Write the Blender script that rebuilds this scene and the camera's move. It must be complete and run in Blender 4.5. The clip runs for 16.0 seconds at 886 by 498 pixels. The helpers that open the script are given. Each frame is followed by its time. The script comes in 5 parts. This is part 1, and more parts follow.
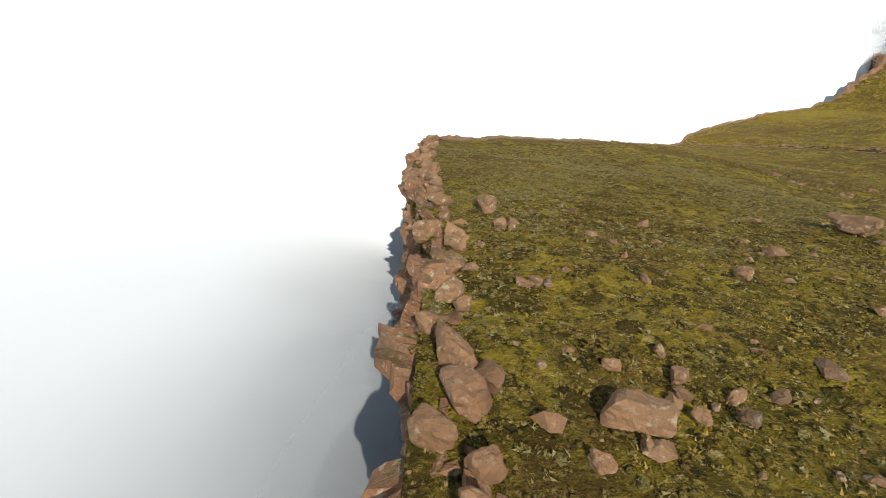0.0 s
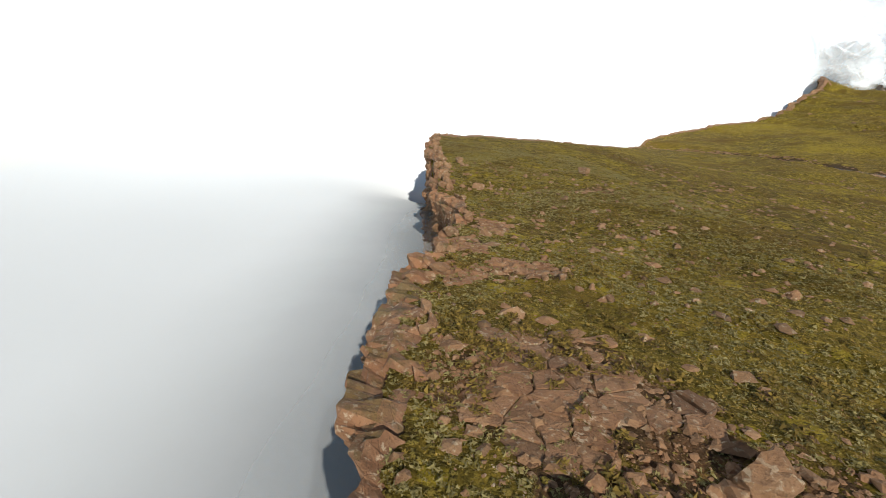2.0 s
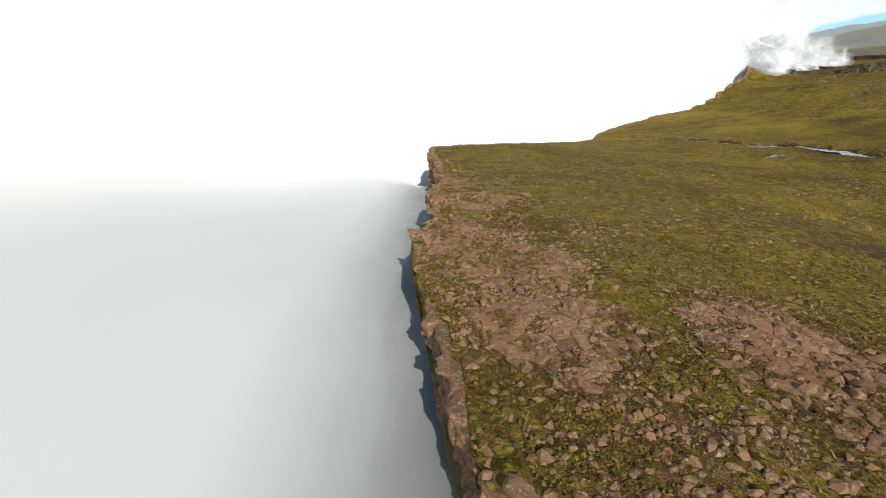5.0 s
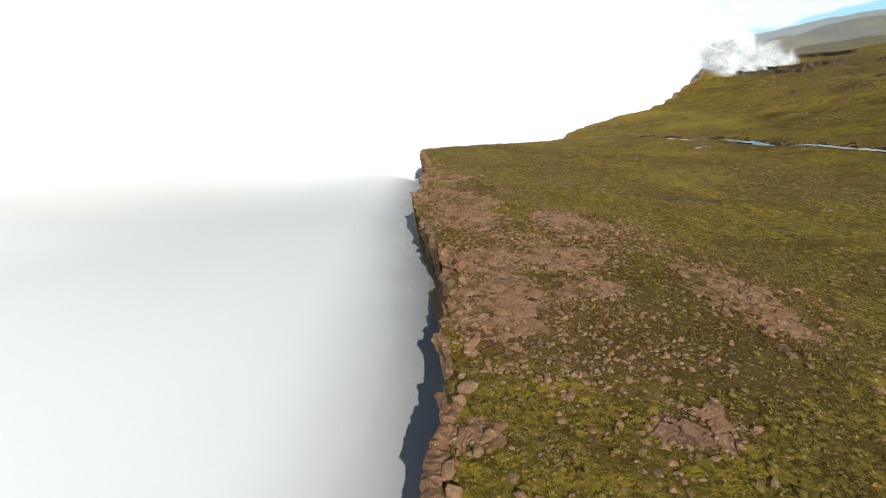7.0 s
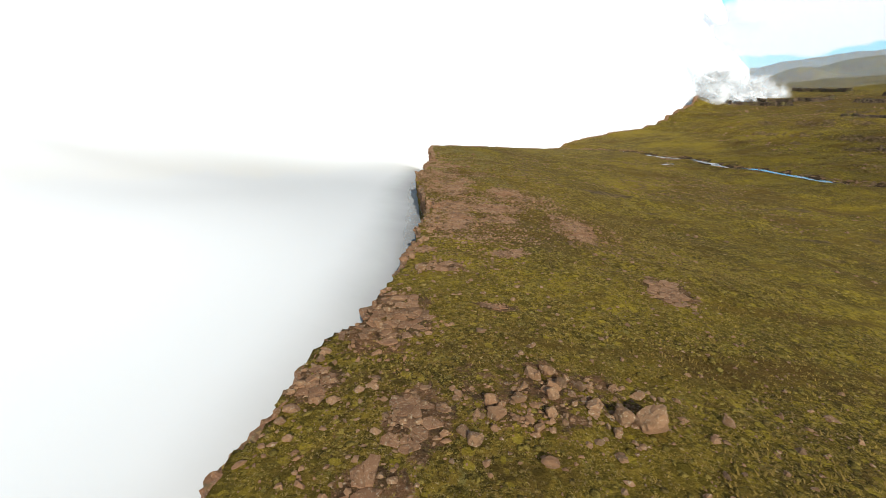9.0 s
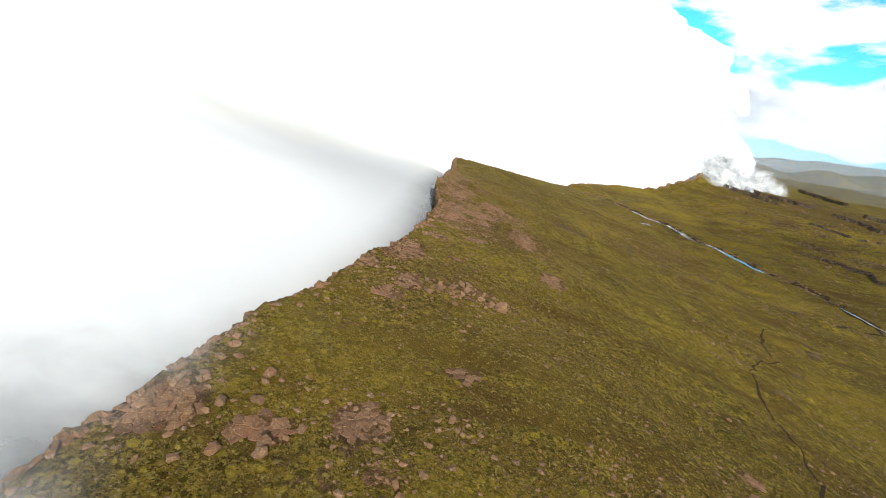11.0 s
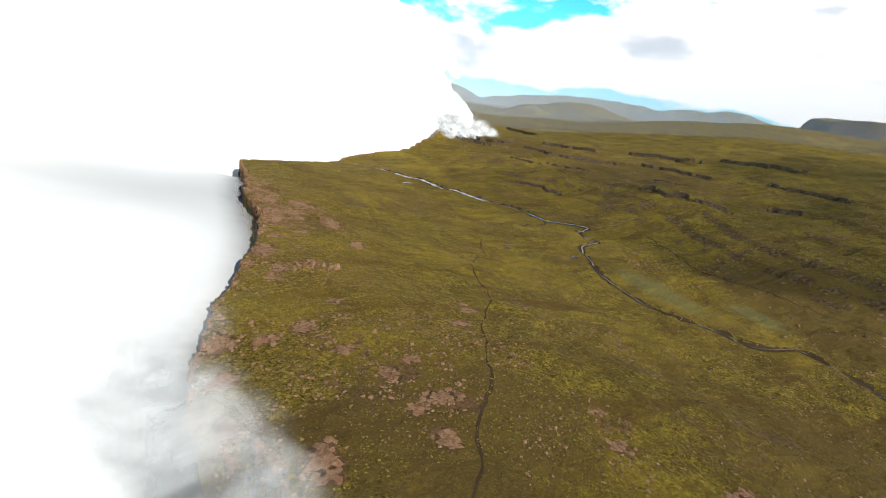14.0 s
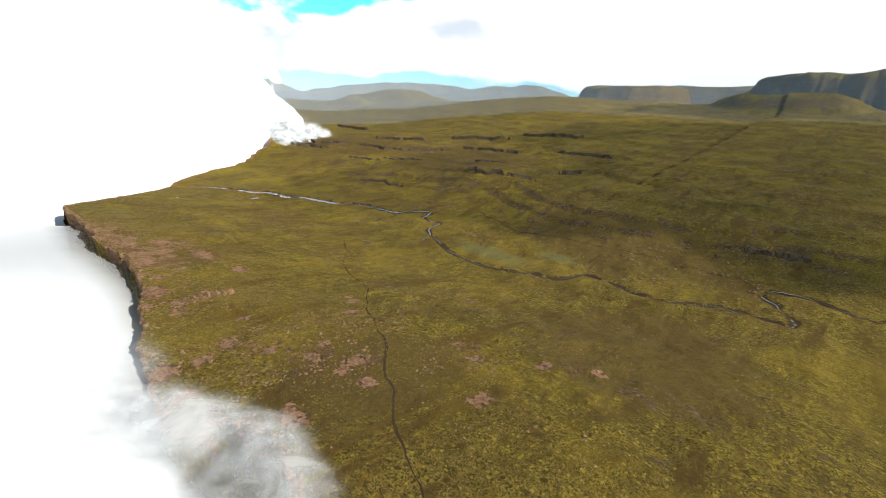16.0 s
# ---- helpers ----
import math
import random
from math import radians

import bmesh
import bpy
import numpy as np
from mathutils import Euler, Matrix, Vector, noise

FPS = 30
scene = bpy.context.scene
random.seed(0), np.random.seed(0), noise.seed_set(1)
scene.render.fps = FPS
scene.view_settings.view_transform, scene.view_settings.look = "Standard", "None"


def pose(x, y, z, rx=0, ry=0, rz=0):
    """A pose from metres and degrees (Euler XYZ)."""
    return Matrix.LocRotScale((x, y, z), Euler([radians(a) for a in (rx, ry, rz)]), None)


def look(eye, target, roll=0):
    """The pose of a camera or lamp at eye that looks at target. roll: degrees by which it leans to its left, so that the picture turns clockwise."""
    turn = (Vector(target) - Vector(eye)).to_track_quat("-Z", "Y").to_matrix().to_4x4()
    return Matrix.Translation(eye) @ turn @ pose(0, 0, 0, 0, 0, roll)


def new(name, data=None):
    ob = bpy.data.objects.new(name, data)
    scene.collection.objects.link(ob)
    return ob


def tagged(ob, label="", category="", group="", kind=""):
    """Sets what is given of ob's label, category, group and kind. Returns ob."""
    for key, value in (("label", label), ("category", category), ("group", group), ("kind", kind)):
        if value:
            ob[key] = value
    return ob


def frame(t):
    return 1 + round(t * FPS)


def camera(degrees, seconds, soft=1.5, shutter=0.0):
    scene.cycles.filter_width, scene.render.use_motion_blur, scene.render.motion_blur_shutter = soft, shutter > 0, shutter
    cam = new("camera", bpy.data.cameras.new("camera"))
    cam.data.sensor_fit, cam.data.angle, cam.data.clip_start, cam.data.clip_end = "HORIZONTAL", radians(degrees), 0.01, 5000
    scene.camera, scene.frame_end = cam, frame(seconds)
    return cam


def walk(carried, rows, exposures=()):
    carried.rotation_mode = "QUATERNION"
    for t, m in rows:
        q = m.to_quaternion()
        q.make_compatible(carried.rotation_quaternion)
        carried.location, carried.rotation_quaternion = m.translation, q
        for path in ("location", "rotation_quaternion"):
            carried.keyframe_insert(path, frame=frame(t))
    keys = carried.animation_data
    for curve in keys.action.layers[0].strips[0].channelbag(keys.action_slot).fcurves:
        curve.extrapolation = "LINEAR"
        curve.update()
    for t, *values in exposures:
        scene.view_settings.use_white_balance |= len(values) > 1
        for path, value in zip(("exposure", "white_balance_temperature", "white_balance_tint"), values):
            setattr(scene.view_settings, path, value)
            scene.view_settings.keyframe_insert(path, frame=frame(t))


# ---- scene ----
cam = camera(90.0, 16.0, soft=0.6)
PATH = [
    (0, (0.375, 0.251, 4.251), (0.336, 2.114, 3.524), -1.6),
    (0.5, (0.363, -5.544, 5.167), (0.33, -3.683, 4.435), -1.6),
    (1, (0.459, -10.763, 5.928), (0.429, -8.901, 5.196), -0.8),
    (1.5, (0.436, -15.949, 6.499), (0.421, -14.089, 5.763), 1.1),
    (2, (0.378, -21.018, 7.017), (0.369, -19.16, 6.277), 0.8),
    (2.5, (0.315, -26.515, 7.468), (0.301, -24.654, 6.735), -1.5),
    (3, (0.202, -32.533, 8.259), (0.187, -30.67, 7.53), -2.8),
    (3.2, (0.191, -34.829, 8.691), (0.176, -32.967, 7.962), -3.3),
    (5.3, (0.404, -57.295, 12.825), (0.391, -55.427, 12.11), -4.4),
    (5.5, (0.431, -59.589, 13.123), (0.418, -57.72, 12.41), -4.5),
    (6, (0.567, -66.095, 13.901), (0.558, -64.224, 13.196), -5.0),
    (6.5, (0.766, -72.044, 14.641), (0.76, -70.172, 13.938), -5.6),
    (7, (1.085, -78.494, 15.423), (1.089, -76.623, 14.717), -6.2),
    (7.5, (1.544, -84.406, 16.014), (1.547, -82.532, 15.313), -6.4),
    (8, (2.201, -90.866, 16.621), (2.206, -88.993, 15.919), -6.2),
    (8.5, (3.004, -97.229, 17.099), (2.998, -95.355, 16.401), -5.4),
    (9, (3.887, -103.761, 17.864), (3.855, -101.888, 17.162), -1.5),
    (9.2, (4.242, -106.685, 18.405), (4.19, -104.815, 17.698), 1.1),
    (11.3, (6.095, -135.649, 26.11), (6.082, -133.772, 25.421), 14.8),
    (11.5, (5.474, -138.39, 27.094), (5.533, -136.513, 26.403), 14.1),
    (12, (4.046, -144.518, 29.42), (4.259, -142.654, 28.729), 12.6),
    (12.5, (2.278, -150.351, 31.572), (2.649, -148.509, 30.885), 11.7),
    (13, (-0.066, -155.786, 33.791), (0.473, -153.985, 33.108), 10.5),
    (13.5, (-2.811, -161.175, 36.078), (-2.102, -159.433, 35.399), 9.5),
    (14, (-5.978, -166.351, 38.479), (-5.107, -164.681, 37.806), 8.5),
    (14.5, (-9.657, -171.102, 40.819), (-8.635, -169.517, 40.151), 7.9),
    (15, (-13.248, -175.001, 42.865), (-12.101, -173.502, 42.203), 6.9),
    (15.5, (-17.014, -178.601, 45.068), (-15.734, -177.213, 44.409), 5.0),
    (16, (-21.154, -181.933, 47.288), (-19.763, -180.653, 46.634), 3.4),
]
walk(cam, [(t, look(eye, target, roll)) for t, eye, target, roll in PATH], [(0, 0.05), (3, -0.12), (8, -0.12), (12, -0.05), (14, 0.0), (16, 0.15)])

# ---- light ----
SUN_BEARING, SUN_HEIGHT = 167.0, 33.0  # degrees clockwise from +y, degrees above the horizon
sun_way = Vector((math.sin(radians(SUN_BEARING)) * math.cos(radians(SUN_HEIGHT)), math.cos(radians(SUN_BEARING)) * math.cos(radians(SUN_HEIGHT)), math.sin(radians(SUN_HEIGHT))))
sun_data = bpy.data.lights.new("sun", "SUN")
sun_data.energy, sun_data.angle, sun_data.color = 5.4, radians(0.6), (1.0, 0.93, 0.81)
sun = new("sun", sun_data)
sun.matrix_world = look(sun_way * 300, (0, 0, 0))

world = bpy.data.worlds.new("sky")
scene.world = world
world.use_nodes = True


class Nodes:
    """A short hand for node trees."""

    def __init__(self, tree):
        self.t = tree
        tree.nodes.clear()

    def link(self, a, b):
        self.t.links.new(a, b)
        return b

    def maths(self, op, a, b=None, c=None, clamp=False):
        n = self.t.nodes.new("ShaderNodeMath")
        n.operation, n.use_clamp = op, clamp
        for k, v in enumerate((a, b, c)):
            if v is None:
                continue
            if isinstance(v, (int, float)):
                n.inputs[k].default_value = v
            else:
                self.link(v, n.inputs[k])
        return n.outputs[0]

    def noise(self, vec, scale, detail=4.0, rough=0.55, distort=0.0):
        n = self.t.nodes.new("ShaderNodeTexNoise")
        n.inputs["Scale"].default_value, n.inputs["Detail"].default_value = scale, detail
        n.inputs["Roughness"].default_value, n.inputs["Distortion"].default_value = rough, distort
        if vec is not None:
            self.link(vec, n.inputs["Vector"])
        return n.outputs["Fac"]

    def band(self, value, low, high, to_low=0.0, to_high=1.0, kind="SMOOTHSTEP"):
        n = self.t.nodes.new("ShaderNodeMapRange")
        n.interpolation_type = kind
        self.link(value, n.inputs["Value"])
        for key, v in (("From Min", low), ("From Max", high), ("To Min", to_low), ("To Max", to_high)):
            n.inputs[key].default_value = v
        return n.outputs["Result"]

    def mix(self, fac, a, b, mode="MIX"):
        n = self.t.nodes.new("ShaderNodeMix")
        n.data_type, n.blend_type = "RGBA", mode
        for sock, v in ((n.inputs[0], fac), (n.inputs[6], a), (n.inputs[7], b)):
            if isinstance(v, (int, float)):
                sock.default_value = v
            elif isinstance(v, tuple):
                sock.default_value = (*v, 1.0)
            else:
                self.link(v, sock)
        return n.outputs[2]


n = Nodes(world.node_tree)
sky = n.t.nodes.new("ShaderNodeTexSky")
sky.sky_type, sky.sun_disc = "NISHITA", False
sky.sun_elevation, sky.sun_rotation = radians(SUN_HEIGHT), radians(SUN_BEARING)
sky.altitude, sky.air_density, sky.dust_density, sky.ozone_density = 2900, 1.0, 0.6, 1.0
way = n.t.nodes.new("ShaderNodeTexCoord").outputs["Generated"]
split = n.t.nodes.new("ShaderNodeSeparateXYZ")
n.link(way, split.inputs[0])
# fair-weather clouds: heaps with flat undersides, strung out along the horizon
flat = n.t.nodes.new("ShaderNodeCombineXYZ")
n.link(split.outputs["X"], flat.inputs[0])
n.link(split.outputs["Y"], flat.inputs[1])
n.link(n.maths("MULTIPLY", split.outputs["Z"], 2.3), flat.inputs[2])
puff = n.noise(flat.outputs[0], 3.6, 10.0, 0.56, 0.15)
puff = n.maths("ADD", puff, n.band(split.outputs["X"], 0.42, 0.86, -0.02, 0.17))
low_belt = n.maths("MULTIPLY", n.band(split.outputs["Z"], 0.03, 0.07), n.band(split.outputs["Z"], 0.10, 0.17, 1.0, 0.0))
puff = n.maths("ADD", puff, n.maths("MULTIPLY", low_belt, 0.13))
puff = n.maths("SUBTRACT", puff, n.band(split.outputs["Z"], 0.0, 0.055, 0.2, 0.0))
cover = n.maths("MULTIPLY", n.band(puff, 0.50, 0.57), n.band(split.outputs["Z"], 0.3, 0.6, 1.0, 0.25))
shade = n.noise(flat.outputs[0], 5.5, 6.0, 0.55)
white = n.mix(n.band(shade, 0.56, 0.70), (12.0, 12.0, 11.9), (7.2, 7.8, 8.6))
blue = n.mix(n.band(split.outputs["Z"], 0.02, 0.16), (0.62, 1.15, 1.45), (0.55, 2.6, 2.6))
blue = n.mix(n.band(split.outputs["Z"], 0.3, 0.45), blue, (0.9, 1.0, 1.0))
blue = n.mix(1.0, sky.outputs[0], blue, "MULTIPLY")
haze = n.band(split.outputs["Z"], 0.0, 0.05, 0.3, 0.0)
blue = n.mix(haze, blue, (7.5, 8.6, 9.6))
air = n.mix(cover, blue, white)
air = n.mix(n.band(split.outputs["Z"], -0.03, -0.005, 1.0, 0.0), air, (9.0, 9.2, 9.4))
back = n.t.nodes.new("ShaderNodeBackground")
back.inputs["Strength"].default_value = 0.1
n.link(air, back.inputs["Color"])
n.link(back.outputs[0], n.t.nodes.new("ShaderNodeOutputWorld").inputs[0])
scene.cycles.transparent_max_bounces = 40


# ---- materials ----
def material(name):
    m = bpy.data.materials.new(name)
    m.use_nodes = True
    return m, Nodes(m.node_tree)


def finish(n, colour, rough=0.9, bump=None, bump_strength=0.4, bump_size=0.05, spec=0.25):
    p = n.t.nodes.new("ShaderNodeBsdfPrincipled")
    if isinstance(colour, tuple):
        p.inputs["Base Color"].default_value = (*colour, 1)
    else:
        n.link(colour, p.inputs["Base Color"])
    if isinstance(rough, (int, float)):
        p.inputs["Roughness"].default_value = rough
    else:
        n.link(rough, p.inputs["Roughness"])
    p.inputs["Specular IOR Level"].default_value = spec
    if bump is not None:
        b = n.t.nodes.new("ShaderNodeBump")
        b.inputs["Strength"].default_value, b.inputs["Distance"].default_value = bump_strength, bump_size
        n.link(bump, b.inputs["Height"])
        n.link(b.outputs[0], p.inputs["Normal"])
    n.link(p.outputs[0], n.t.nodes.new("ShaderNodeOutputMaterial").inputs[0])
    return p


def place_of(n):
    return n.t.nodes.new("ShaderNodeNewGeometry").outputs["Position"]


def attribute(n, name):
    a = n.t.nodes.new("ShaderNodeAttribute")
    a.attribute_name = name
    return a.outputs["Fac"]


def rock_colour(n, pos, random_socket=None, tone=(1.02, 1.02, 0.90), cracks=0.0):
    """Weathered pinkish-brown basalt with grey lichen and pale flecks."""
    big = n.noise(pos, 0.7, 4, 0.6)
    mid = n.noise(pos, 4.5, 6, 0.65)
    fine = n.noise(pos, 26, 5, 0.7)
    c = n.mix(n.band(big, 0.3, 0.7), (0.150, 0.080, 0.046), (0.262, 0.148, 0.088))
    c = n.mix(n.band(mid, 0.42, 0.68, 0.0, 0.75), c, (0.235, 0.150, 0.098))
    c = n.mix(n.band(fine, 0.5, 0.72, 0.0, 0.75), c, (0.060, 0.038, 0.026))
    c = n.mix(n.band(n.noise(pos, 9, 5, 0.6), 0.56, 0.64, 0.0, 0.65), c, (0.40, 0.35, 0.28))
    bent = n.t.nodes.new("ShaderNodeVectorMath")
    bent.operation = "MULTIPLY_ADD"
    warp = n.t.nodes.new("ShaderNodeTexNoise")
    warp.inputs["Scale"].default_value, warp.inputs["Detail"].default_value = 1.6, 4.0
    n.link(pos, warp.inputs["Vector"])
    n.link(warp.outputs["Color"], bent.inputs[0])
    bent.inputs[1].default_value = (0.55, 0.55, 0.55)
    n.link(pos, bent.inputs[2])
    gaps = []
    for size in (1.5, 4.6):
        v = n.t.nodes.new("ShaderNodeTexVoronoi")
        v.feature = "DISTANCE_TO_EDGE"
        v.inputs["Scale"].default_value = size
        n.link(bent.outputs[0], v.inputs["Vector"])
        gaps.append(n.band(v.outputs["Distance"], 0.0, 0.022))
    seam = n.maths("MULTIPLY", gaps[0], n.maths("ADD", n.maths("MULTIPLY", gaps[1], 0.6), 0.4))
    c = n.mix(n.maths("MULTIPLY", n.maths("SUBTRACT", 1.0, seam), n.band(big, 0.5, 0.65, 0.0, cracks)), c, (0.055, 0.036, 0.024))
    if random_socket is not None:
        c = n.mix(n.band(random_socket, 0.4, 1, 0.0, 0.5, "LINEAR"), c, (0.285, 0.168, 0.104))
        c = n.mix(n.band(random_socket, 0.0, 0.4, 0.6, 0.0, "LINEAR"), c, (0.105, 0.066, 0.042))
    c = n.mix(n.band(n.noise(pos, 1.7, 5, 0.65), 0.54, 0.66, 0.0, 0.7), c, (0.095, 0.058, 0.036))
    c = n.mix(n.band(n.noise(pos, 0.31, 4, 0.6), 0.52, 0.64, 0.0, 0.5), c, (0.240, 0.125, 0.072))
    c = n.mix(1.0, c, tone, "MULTIPLY")
    return c, n.maths("ADD", n.maths("ADD", n.maths("MULTIPLY", mid, 0.7), n.maths("MULTIPLY", fine, 0.3)), n.maths("MULTIPLY", seam, 1.2 * cracks))


def rock_material(name, by_island=False, tone=(1.02, 1.02, 0.90), cracks=0.0):
    m, n = material(name)
    if by_island:
        rnd = n.t.nodes.new("ShaderNodeNewGeometry").outputs["Random Per Island"]
    else:
        rnd = n.t.nodes.new("ShaderNodeObjectInfo").outputs["Random"]
    c, h = rock_colour(n, place_of(n), rnd, tone, cracks)
    finish(n, c, 0.92, h, 1.0, 0.08)
    return m


ROCK, STONES, BEDROCK = rock_material("basalt"), rock_material("basalt_stones", True), rock_material("pink_bedrock", tone=(1.04, 0.98, 0.86), cracks=0.12)

# cliff: banded and stained rock
CLIFF, n = material("cliff_rock")
pos = place_of(n)
c, h = rock_colour(n, pos, None, (1.06, 0.97, 0.85), 0.1)
tall = n.t.nodes.new("ShaderNodeMapping")
tall.inputs["Scale"].default_value = (1.3, 1.3, 0.16)
n.link(pos, tall.inputs["Vector"])
c = n.mix(n.band(n.noise(tall.outputs[0], 1.0, 5, 0.6), 0.5, 0.7, 0.0, 0.6), c, (0.085, 0.06, 0.048))
c = n.mix(n.band(n.noise(pos, 1.1, 5, 0.6), 0.55, 0.66, 0.0, 0.5), c, (0.10, 0.095, 0.04))
level = n.t.nodes.new("ShaderNodeSeparateXYZ")
n.link(n.t.nodes.new("ShaderNodeNewGeometry").outputs["True Normal"], level.inputs[0])
green = n.mix(n.band(n.noise(pos, 6, 5, 0.7), 0.42, 0.6), (0.115, 0.086, 0.022), (0.040, 0.032, 0.011))
c = n.mix(n.maths("MULTIPLY", n.band(level.outputs["Z"], 0.82, 0.96), n.band(n.noise(pos, 0.9, 6, 0.7), 0.48, 0.58, 0.0, 0.6)), c, green)
finish(n, c, 0.93, h, 0.8, 0.09)

CRAG, n = material("dark_crag")
pos = place_of(n)
c = n.mix(n.band(n.noise(pos, 1.3, 6, 0.7), 0.4, 0.62), (0.030, 0.021, 0.014), (0.125, 0.082, 0.050))
c = n.mix(n.band(n.noise(pos, 0.35, 6, 0.7), 0.5, 0.6, 0.0, 0.7), c, (0.10, 0.085, 0.024))
finish(n, c, 0.93, n.noise(pos, 2.5, 6, 0.7), 1.0, 0.2)

# alpine turf with soil, dead grass, grey-green cushions; "bare" marks the stony ground
TURF, n = material("alpine_turf")
pos = place_of(n)
stretch = n.t.nodes.new("ShaderNodeMapping")
stretch.inputs["Scale"].default_value, stretch.inputs["Rotation"].default_value = (0.035, 0.16, 0.1), (0, 0, radians(-28))
n.link(pos, stretch.inputs["Vector"])
wide = n.noise(pos, 0.022, 5, 0.55, 0.4)
broad = n.noise(pos, 0.10, 6, 0.65, 0.6)
mid = n.noise(pos, 0.62, 8, 0.72, 0.3)
tuft = n.noise(pos, 3.4, 7, 0.75)
fine = n.noise(pos, 17, 4, 0.75)
c = n.mix(n.band(broad, 0.36, 0.62), (0.125, 0.094, 0.019), (0.195, 0.146, 0.022))
c = n.mix(n.band(n.noise(pos, 0.05, 6, 0.7, 0.8), 0.5, 0.6, 0.0, 0.65), c, (0.070, 0.050, 0.017))
c = n.mix(n.band(wide, 0.45, 0.64, 0.0, 0.75), c, (0.125, 0.080, 0.032))
c = n.mix(n.band(mid, 0.50, 0.62, 0.0, 0.75), c, (0.098, 0.058, 0.028))
c = n.mix(n.band(n.noise(pos, 1.5, 7, 0.72), 0.55, 0.64, 0.0, 0.65), c, (0.150, 0.140, 0.072))
c = n.mix(n.band(n.noise(pos, 1.15, 6, 0.7), 0.49, 0.57, 0.0, 0.75), c, (0.048, 0.037, 0.012))
c = n.mix(n.band(tuft, 0.50, 0.57, 0.0, 0.9), c, (0.022, 0.018, 0.007))
c = n.mix(n.band(n.noise(pos, 5.0, 5, 0.75), 0.55, 0.63, 0.0, 0.7), c, (0.275, 0.215, 0.075))
c = n.mix(n.band(fine, 0.54, 0.66, 0.0, 0.6), c, (0.235, 0.185, 0.065))
pebble = n.band(n.noise(pos, 6.5, 4, 0.8), 0.60, 0.64, 0.0, 0.85)
c = n.mix(pebble, c, (0.34, 0.255, 0.19))


def specks(vec, scale, radius, share):
    """Round-edged spots, one to a cell, in a share of the cells; warped so that none is a disc."""
    v = n.t.nodes.new("ShaderNodeTexVoronoi")
    v.inputs["Scale"].default_value = scale
    n.link(vec, v.inputs["Vector"])
    pick = n.t.nodes.new("ShaderNodeSeparateColor")
    n.link(v.outputs["Color"], pick.inputs[0])
    near = n.maths("ADD", v.outputs["Distance"], n.maths("MULTIPLY", n.maths("SUBTRACT", n.noise(vec, scale * 2.6, 3, 0.6), 0.5), 0.55))
    size = n.maths("MULTIPLY", n.band(pick.outputs[1], 0.0, 1.0, 0.5, 1.25, "LINEAR"), radius)
    inside_it = n.band(n.maths("SUBTRACT", near, size), -0.05, 0.03, 1.0, 0.0)
    return n.maths("MULTIPLY", inside_it, n.maths("LESS_THAN", pick.outputs[0], share))


crowd = n.band(n.noise(pos, 0.17, 5, 0.65), 0.38, 0.62)
heath = n.maths("MULTIPLY", n.maths("MAXIMUM", specks(pos, 1.9, 0.36, 0.55), specks(pos, 0.8, 0.30, 0.35)), n.band(crowd, 0, 1, 0.5, 0.95, "LINEAR"))
c = n.mix(heath, c, n.mix(fine, (0.016, 0.014, 0.004), (0.075, 0.056, 0.014)))
gold = specks(pos, 1.4, 0.34, 0.4)
c = n.mix(n.maths("MULTIPLY", gold, 0.5), c, (0.300, 0.235, 0.042))
chips = n.maths("MULTIPLY", n.maths("MAXIMUM", specks(pos, 2.4, 0.20, 0.12), specks(pos, 1.05, 0.17, 0.05)), n.band(crowd, 0, 1, 0.9, 0.35, "LINEAR"))
c = n.mix(chips, c, (0.38, 0.285, 0.20))
blot = n.maths("MAXIMUM", n.maths("MULTIPLY", n.band(n.noise(pos, 0.30, 7, 0.72, 0.4), 0.53, 0.60), 0.6), n.maths("MULTIPLY", specks(pos, 0.22, 0.26, 0.3), 0.8))
c = n.mix(n.maths("MULTIPLY", blot, n.band(mid, 0.35, 0.6, 0.5, 1.0)), c, n.mix(tuft, (0.030, 0.020, 0.008), (0.100, 0.062, 0.024)))
c = n.mix(n.band(n.noise(stretch.outputs[0], 1.0, 6, 0.62, 0.5), 0.52, 0.66, 0.0, 0.8), c, n.mix(tuft, (0.040, 0.024, 0.010), (0.105, 0.064, 0.026)))
c = n.mix(n.band(n.noise(pos, 0.034, 4, 0.6, 0.5), 0.46, 0.68, 0.0, 0.35), c, (0.225, 0.168, 0.028))
c = n.mix(1.0, c, (1.23, 1.20, 0.70), "MULTIPLY")
shrubs = n.maths("ADD", attribute(n, "heath"), n.maths("MULTIPLY", n.maths("SUBTRACT", n.noise(pos, 0.5, 7, 0.7, 0.3), 0.5), 2.2))
c = n.mix(n.band(shrubs, 0.35, 0.85, 0.0, 0.72), c, n.mix(tuft, (0.052, 0.036, 0.010), (0.150, 0.098, 0.028)))
marsh = attribute(n, "marsh")
c = n.mix(n.band(n.maths("ADD", marsh, n.maths("MULTIPLY", n.maths("SUBTRACT", mid, 0.5), 1.9)), 0.4, 0.9, 0.0, 0.6), c, (0.140, 0.142, 0.055))
bare = attribute(n, "bare")
edge = n.maths("ADD", n.maths("MULTIPLY", bare, 0.8), n.maths("MULTIPLY", n.maths("SUBTRACT", n.noise(pos, 0.75, 8, 0.75, 0.5), 0.5), 2.6))
soil, _ = rock_colour(n, pos, None, (1.10, 0.96, 0.82))
soil = n.mix(0.4, soil, (0.052, 0.032, 0.019))
soil = n.mix(n.band(n.noise(pos, 1.1, 6, 0.7), 0.46, 0.58, 0.0, 0.85), soil, (0.052, 0.032, 0.019))
